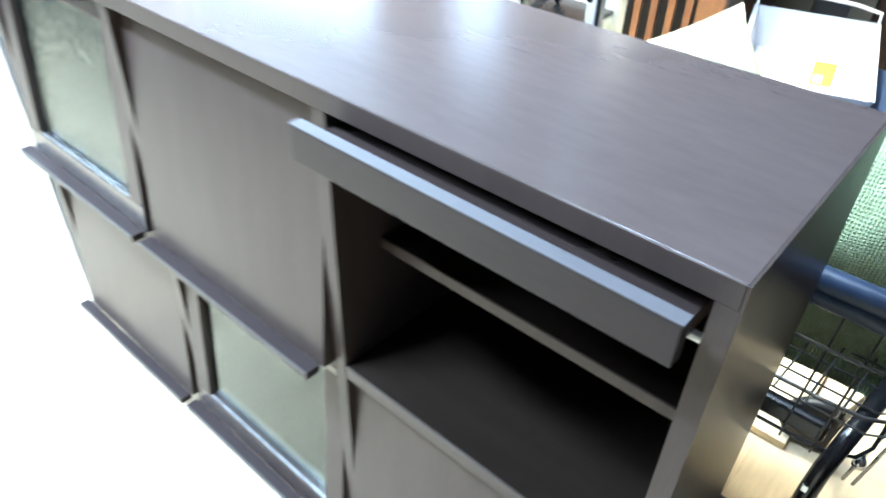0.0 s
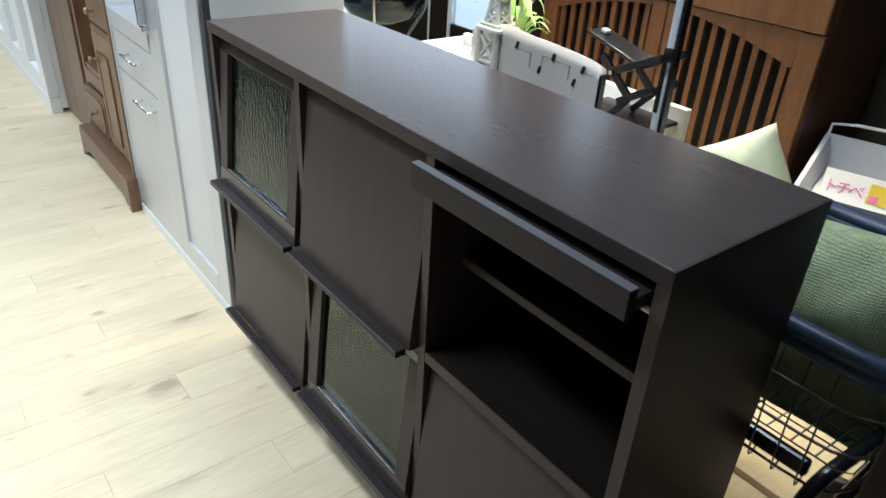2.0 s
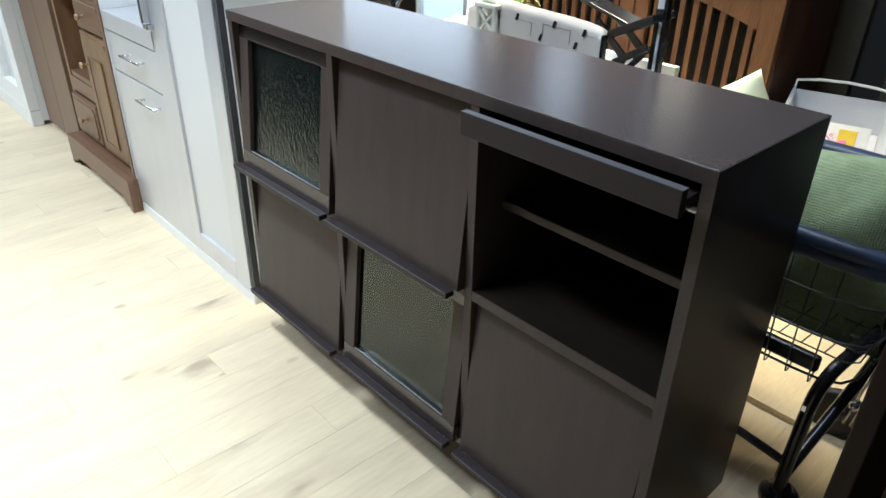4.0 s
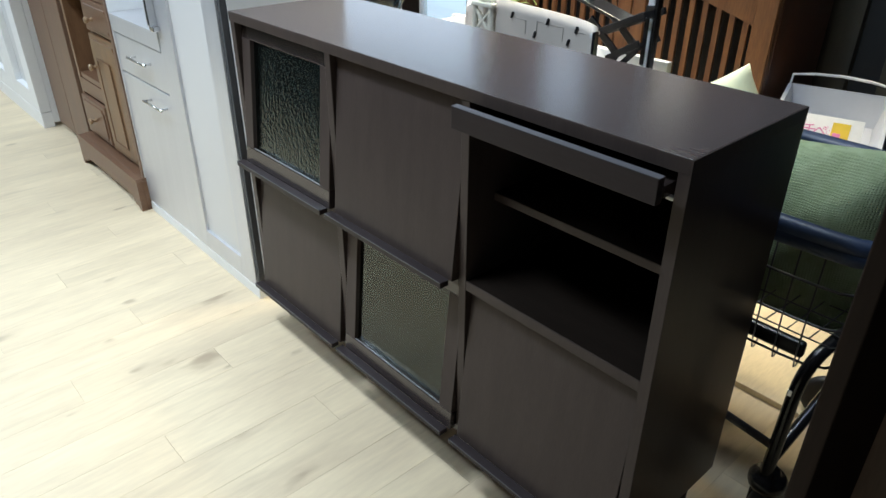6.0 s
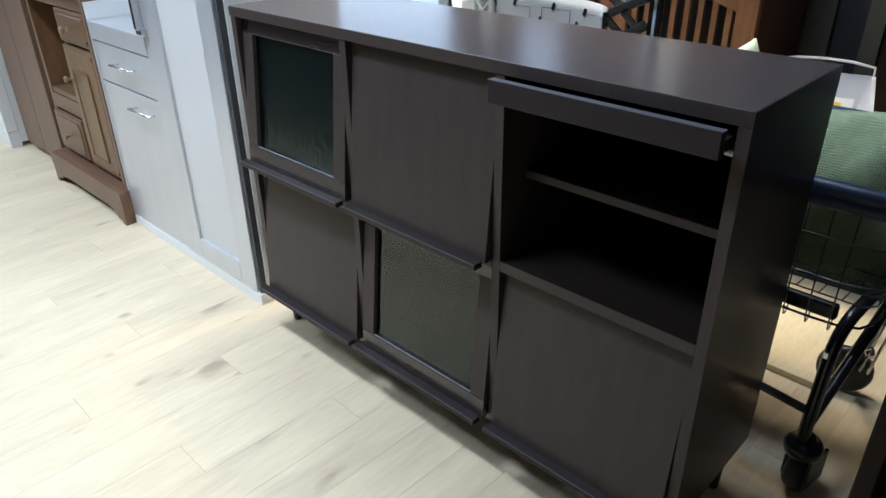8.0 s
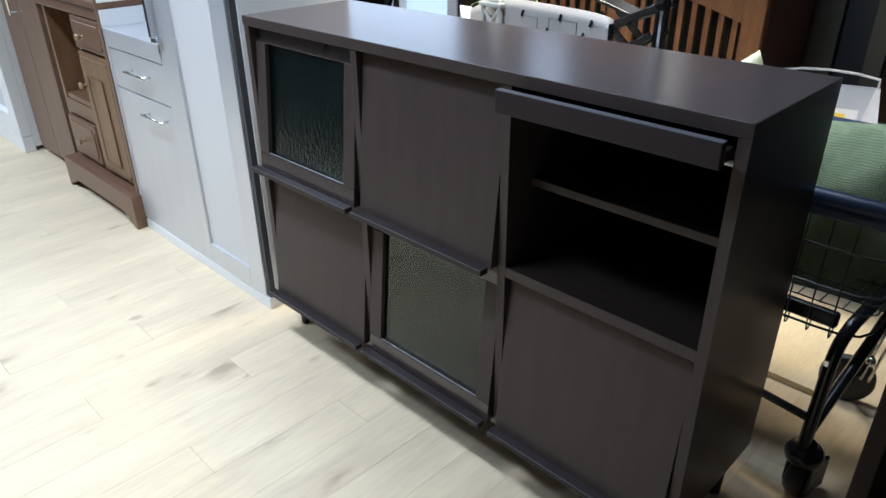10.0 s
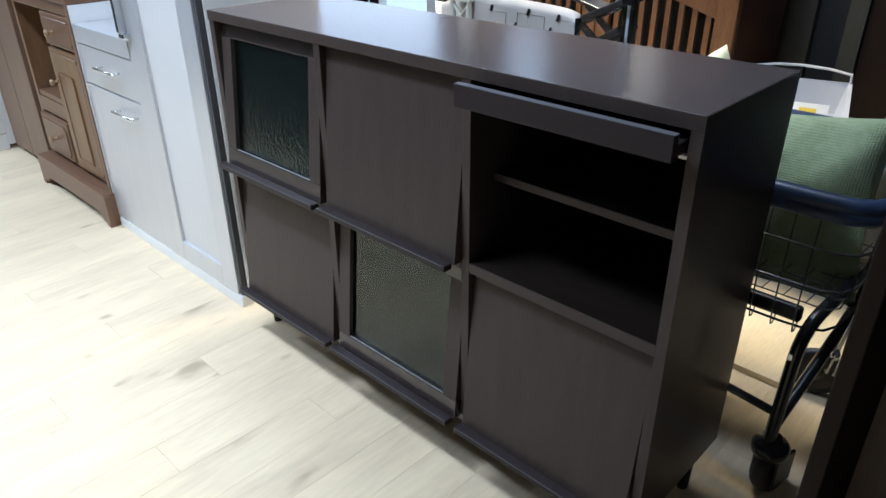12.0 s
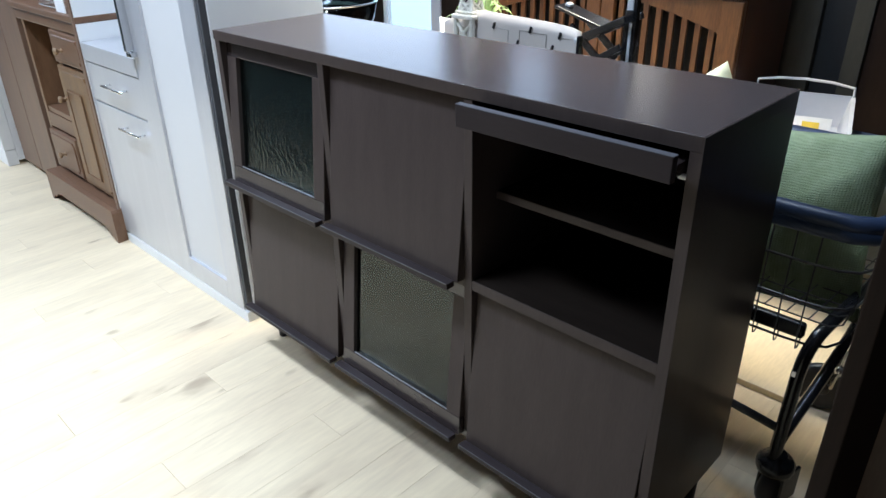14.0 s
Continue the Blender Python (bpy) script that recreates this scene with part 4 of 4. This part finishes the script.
def basket_cart():
    c = thing("basket_cart", (0.0, 0.6, 0), "black wheeled wire basket cart with navy padded rim", "cart")
    x0, x1, ya, yb = -0.42, 0.165, 0.363, 0.80

    def ring(z, k):
        """A basket ring with a rounded front corner, drawn in by k."""
        q = [(x0 + k, ya + k), (x1 - 0.09 - k, ya + k), (x1 - 0.045 - k, ya + 0.004 + k), (x1 - 0.016 - k, ya + 0.02 + k), (x1 - 0.003 - k, ya + 0.05 + k), (x1 - k, ya + 0.09 + k), (x1 - k, yb - k), (x0 + k, yb - k)]
        return [(px, py, z) for px, py in q]
    for dz in (0.0, -0.018):
        part("rim", tube(ring(0.668 + dz, 0.0), 0.0155, sides=12, closed=True), NAVY, c, "navy padded rim", smooth=True)
    for z, k, mat in ((0.578, 0.006, STEEL), (0.497, 0.016, STEEL), (0.405, 0.030, BLACK_PAINT)):
        part("wire_ring", tube(ring(z, k), 0.0026, sides=8, closed=True), mat, c, smooth=True)
    # upright wires that hook under the bottom rail
    n = 15
    for i in range(n):
        x = x0 + 0.02 + 0.04 * i
        if x > x1 - 0.07:
            break
        pts = [(x, ya + 0.002, 0.652), (x - 0.004, ya + 0.012, 0.52), (x - 0.008, ya + 0.030, 0.405), (x - 0.008, ya + 0.036, 0.388), (x - 0.008, ya + 0.046, 0.384), (x - 0.008, ya + 0.054, 0.392), (x - 0.008, ya + 0.056, 0.41)]
        part("wire", tube(pts, 0.0015, sides=6), STEEL, c)
        part("wire", tube([(x, ya + 0.045, 0.452), (x + 0.02, yb - 0.03, 0.452)], 0.0015, sides=6), STEEL, c)
    for i in range(9):
        y = ya + 0.05 + 0.046 * i
        pts = [(x0 + 0.02, y, 0.448), (x1 - 0.05, y, 0.448), (x1 - 0.03, y, 0.46), (x1 - 0.012, y, 0.54), (x1 - 0.002, y, 0.652)]
        part("wire", tube(pts, 0.0015, sides=6), STEEL, c)
    part("front_rail", box(x0, x1 - 0.085, ya + 0.036, ya + 0.054, 0.408, 0.440, 0.006), BLACK_PAINT, c)
    # frame tubes, casters and wheels
    for x in (0.089, -0.36):
        leg = arc([(x, 0.378, 0.13), (x + 0.002, 0.381, 0.27), (x + 0.004, 0.386, 0.365), (x + 0.010, 0.408, 0.412), (x + 0.018, 0.46, 0.432), (x + 0.03, 0.56, 0.445), (x + 0.04, 0.70, 0.45)])
        part("front_leg", tube(leg, 0.0125, sides=14), BLACK_PAINT, c, smooth=True)
        rear = arc([(x + 0.001, 0.385, 0.185), (x + 0.008, 0.48, 0.225), (x + 0.016, 0.56, 0.27), (x + 0.032, 0.61, 0.35), (x + 0.048, 0.635, 0.466), (x + 0.058, 0.66, 0.63)])
        part("rear_tube", tube(rear, 0.012, sides=14), BLACK_PAINT, c, smooth=True)
        part("rear_leg", tube([(x + 0.040, 0.62, 0.41), (x + 0.012, 0.70, 0.22), (x - 0.01, 0.775, 0.10)], 0.010, sides=12), BLACK_PAINT, c, smooth=True)
        k = part("caster", lathe([(0.020, 0.0), (0.034, 0.003), (0.037, 0.012), (0.037, 0.024), (0.030, 0.034), (0.022, 0.036), (0.020, 0.044), (0.014, 0.05)], (x + 0.004, 0.388, 0.105), sides=24), BLACK_PAINT, c, smooth=True)
        for q in (-1, 1):
            part("fork", box(-0.004 + q * 0.024, 0.004 + q * 0.024, -0.022, 0.036, 0.035, 0.112, 0.003, m=Matrix.Translation((x + 0.008, 0.400, 0)) @ Matrix.Rotation(math.radians(-14), 4, "Z")), BLACK_PAINT, k)
        wheel(c, (x + 0.010, 0.412, 0.050), 0.050, 0.036, (1, -0.25, 0))
        wheel(c, (x - 0.033, 0.80, 0.062), 0.062, 0.026, (-0.2, 1, 0))
        part("clip", box(x - 0.006, x + 0.003, 0.370, 0.374, 0.345, 0.358, 0.001), CHROME, c, "silver clip")
    part("cross_rod", tube([(-0.36, 0.425, 0.226), (0.083, 0.378, 0.215)], 0.0085, sides=12), STEEL, c, smooth=True)
    for dx in (0.0, 0.014):
        part("brake_rod", tube([(0.148 + dx, 0.52, 0.43), (0.126 + dx, 0.515, 0.255)], 0.0028, sides=8), CHROME, c, smooth=True)
    part("brake_joint", lathe([(0.005, 0), (0.009, 0.003), (0.009, 0.014), (0.005, 0.02)], (0.133, 0.515, 0.292), sides=16), CHROME, c, smooth=True)
    return c


basket_cart()


def cushion(name, at, w, h, thick, m, mat, label, group="", fold=0.0):
    """A square stuffed cushion with drawn-out corners and a piped seam."""
    b = bmesh.new()
    n = 28
    rnd = random.Random(len(label))
    ph = [rnd.uniform(0, 6) for _ in range(6)]
    faces = []
    for s in (1, -1):
        g = []
        for i in range(n + 1):
            row = []
            for j in range(n + 1):
                u, v = i / n * 2 - 1, j / n * 2 - 1
                puff = ((1 - u * u) * (1 - v * v)) ** 0.42
                pinch = 1 - 0.07 * (1 - abs(u) ** 2) * abs(v) ** 3
                pinch2 = 1 - 0.07 * (1 - abs(v) ** 2) * abs(u) ** 3
                wob = 0.010 * math.sin(3 * u + ph[0] + 2 * v) * math.sin(4 * v + ph[1]) + 0.007 * math.sin(7 * u - 5 * v + ph[2])
                y = s * puff * (thick / 2 + wob)
                if s < 0:
                    y += fold * puff ** 0.5 * max(0.0, u - 1.1 * v - 0.1)
                row.append(b.verts.new((u * w / 2 * pinch2, y, v * h / 2 * pinch)))
            g.append(row)
        for i in range(n):
            for j in range(n):
                b.faces.new((g[i][j], g[i + 1][j], g[i + 1][j + 1], g[i][j + 1]))
    bmesh.ops.remove_doubles(b, verts=b.verts, dist=1e-5)
    b.transform(m)
    return single(name, b, mat, at, label, "cushion", group, smooth=True)


move(cushion("cushion", (-0.08, 0.62, 0.43), 0.42, 0.36, 0.16, Matrix.Translation((-0.070, 0.555, 0.582)) @ Matrix.Rotation(math.radians(-17), 4, "X") @ Matrix.Rotation(math.radians(-5), 4, "Y"),
        GREEN, "sage green woven cushion standing in the wire basket", fold=0.055), -0.017, 0.019, -0.020)
move(cushion("cushion", (-0.33, 0.72, 0.43), 0.28, 0.28, 0.12, Matrix.Translation((-0.312, 0.72, 0.637)) @ Matrix.Rotation(math.radians(-32), 4, "Y"),
        LIME, "pale lime woven cushion standing in the wire basket"), -0.016, 0.015, -0.016)


move(single("tumbler", lathe([(0.030, 0.428), (0.034, 0.43), (0.034, 0.76), (0.039, 0.79), (0.036, 0.79), (0.031, 0.765), (0.02, 0.76)], (0.10, 0.755, 0), sides=28), PLASTIC,
       (0.10, 0.755, 0.428), "white plastic tumbler standing in the wire basket", "tumbler", smooth=True), -0.016, 0.02, -0.018)


# ---- tray with papers ----
TRAY = Matrix.Translation((-0.31, 1.47, 0.47)) @ Matrix.Rotation(math.radians(16), 4, "Z")


def plastic_tray():
    c = thing("plastic_basket", (-0.31, 1.47, 0.47), "white plastic basket holding paper cards", "basket")
    w, d, hb, hf = 0.14, 0.185, 0.105, 0.05
    part("bottom", box(-w + 0.02, w - 0.02, -d + 0.02, d - 0.02, 0.0005, 0.006, m=TRAY), TRAY_PLASTIC, c)
    def sloped(pts, thick):
        b = bmesh.new()
        f = b.faces.new([b.verts.new(p) for p in pts])
        g = bmesh.ops.extrude_face_region(b, geom=[f])
        bmesh.ops.translate(b, vec=thick, verts=[v for v in g["geom"] if isinstance(v, bmesh.types.BMVert)])
        b.transform(TRAY)
        return b
    part("wall", sloped([(-w + 0.02, d - 0.02, 0), (w - 0.02, d - 0.02, 0), (w, d, hb), (-w, d, hb)], (0, 0.005, 0)), TRAY_PLASTIC, c)
    part("wall", sloped([(-w + 0.02, -d + 0.02, 0), (w - 0.02, -d + 0.02, 0), (w, -d, hf), (-w, -d, hf)], (0, -0.005, 0)), TRAY_PLASTIC, c)
    for q in (-1, 1):
        part("wall", sloped([(q * (w - 0.02), -d + 0.02, 0), (q * (w - 0.02), d - 0.02, 0), (q * w, d, hb), (q * w, -d, hf)], (q * 0.012, 0, 0)), TRAY_PLASTIC, c)
    pts = [(-w - 0.006, d - 0.01, hb - 0.02), (-w - 0.004, d, hb + 0.030), (-w + 0.06, d, hb + 0.040), (0, d, hb + 0.043), (w - 0.06, d, hb + 0.038), (w + 0.004, d, hb + 0.026), (w + 0.006, d - 0.01, hb - 0.02)]
    b = tube(pts, 0.0045, sides=8)
    b.transform(TRAY)
    part("handle", b, PLASTIC, c)
    return c


move(plastic_tray(), -0.028, -0.005, -0.025)


def lettered_card():
    m = TRAY @ Matrix.Translation((0.0, -0.13, 0.012)) @ Matrix.Rotation(math.radians(-22), 4, "X") @ Matrix.Diagonal((0.85, 0.85, 0.82, 1))
    at = m.translation.copy()
    c = single("paper_card", box(-0.112, 0.112, 0, 0.02, 0, 0.115, 0.001, m=m), PAPER, at, "white paper card with pink handwriting and yellow print", "card")
    y = part("print", box(0.02, 0.075, -0.0015, -0.0003, 0.035, 0.098, 0, m=m), YELLOW, c, "yellow printed label")
    part("print", box(0.026, 0.05, -0.003, -0.0017, 0.04, 0.062, 0, m=m), PINK, y)
    for k in range(8):
        dx, dz = 0.0 + 0.0065 * (k % 3), 0.052 + 0.011 * (k // 3) + 0.004 * (k % 2)
        part("dot", box(dx, dx + 0.0026, -0.0008, -0.0003, dz, dz + 0.003, 0, m=m), PINK, c)
    for ch, x in (("ト", -0.108), ("チ", -0.072), ("ペ", -0.036)):
        data = bpy.data.curves.new("letter", "FONT")
        data.body, data.size, data.extrude = ch, 0.047, 0.0006
        ob = new("letter", data)
        dg = bpy.context.evaluated_depsgraph_get()
        me = bpy.data.meshes.new_from_object(ob.evaluated_get(dg))
        me.transform(Matrix.Translation(-at) @ m @ Matrix.Translation((x, -0.0012, 0.045)) @ Matrix.Rotation(math.radians(90), 4, "X"))
        bpy.data.objects.remove(ob)
        me.materials.clear()
        me.materials.append(PINK)
        letter = new("letter", me)
        letter.parent = c
    return c


move(lettered_card(), -0.028, -0.005, -0.025)


def dark_bench():
    c = thing("dark_bench", (-0.15, 1.45, 0), "dark low padded bench carrying the plastic basket", "bench")
    part("seat", box(-0.47, 0.25, 1.20, 1.70, 0.42, 0.469, 0.012), NAVY, c)
    part("seat_frame", box(-0.46, 0.24, 1.21, 1.69, 0.38, 0.4195, 0.004), SLATE, c)
    part("skirt", box(-0.465, 0.245, 1.196, 1.2085, 0.385, 0.43, 0.004), SLATE, c, "slate blue cloth edge")
    for k in range(34):
        x = -0.46 + k * 0.0207
        part("fringe", box(x, x + 0.014, 1.199, 1.206, 0.345 + 0.006 * (k * 7 % 3), 0.3845, 0.002, seg=1), (PAPER, WALNUT, IVORY, PAPER)[k * 5 % 4], c)
    for x in (-0.44, 0.20):
        for y in (1.23, 1.65):
            part("leg", box(x, x + 0.025, y, y + 0.025, 0, 0.3795), DARKWOOD, c)
    return c


move(dark_bench(), -0.028, -0.005, 0, 0.947)


# ---- dark open shelf beside the cabinet ----
def open_shelf():
    c = thing("open_shelf", (0.43, 0.07, 0), "dark brown wooden open shelf standing beside the cabinet", "shelf")
    # Raised to 1.8 m, past its visible part, to block light from above.
    part("side_panel", box(0.2355, 0.2575, -0.07, 0.215, 0, 1.8, 0.002), DARKWOOD, c)
    part("side_panel", box(0.60, 0.622, -0.07, 0.215, 0, 1.8, 0.002), DARKWOOD, c)
    part("back_panel", box(0.258, 0.5995, 0.203, 0.214, 0, 1.8, 0), WALNUT, c, "brown back board")
    part("bottom_shelf", box(0.258, 0.5995, -0.06, 0.202, 0.04, 0.06), DARKWOOD, c)
    part("top", box(0.233, 0.622, -0.072, 0.217, 1.8005, 1.822), DARKWOOD, c)


open_shelf()


single("floor_board", box(-0.34, 0.03, 0.754, 1.19, 0.0, 0.018, 0.002), PINE, (-0.16, 1.0, 0), "pale wooden board lying on the floor", "board")


# ---- plank floor ----
def floor():
    f = single("floor", box(-7.2, 3.2, -4.2, 5.2, -0.12, -0.006, 0), SUBFLOOR, (0, 0, -0.12), "pale oak plank floor", "floor", kind="structure")
    L, W = 0.92, 0.1175
    def plank_mesh(length):
        b = box(0.00015, W - 0.00015, 0.0002, length - 0.0002, -0.0038, 0.0, 0.0003, seg=1)
        me = bpy.data.meshes.new("plank")
        b.to_mesh(me)
        b.free()
        me.materials.append(OAK)
        return me
    full = plank_mesh(L)
    for i in range(-39, 14):
        x = -0.4875 + i * W
        off = (i * 0.37 % 1) * L
        for k in range(-2, 4):
            y = -0.9 + off + k * L - L
            ob = new("plank", full)
            ob.parent = f
            ob.location = (x, y, 0.12)
    rest = bmesh.new()
    def strip(x0, x1, y0, y1):
        if y1 <= y0:
            return
        q = [rest.verts.new(p) for p in ((x0, y0, -0.0045), (x1, y0, -0.0045), (x1, y1, -0.0045), (x0, y1, -0.0045))]
        rest.faces.new(q)
    # the planks past the near stretch, a little lower
    for i in range(-57, 31):
        x = -0.4875 + i * W
        for k in range(10):
            y = -5.2 + (i * 0.37 % 1) * 1.1 + k * 1.1
            strip(x + 0.0006, x + W - 0.0006, max(y, -4.0) + 0.0006, min(y + 1.1, 5.0))
    part("far_planks", rest, OAK, f)["kind"] = "stuff"


floor()
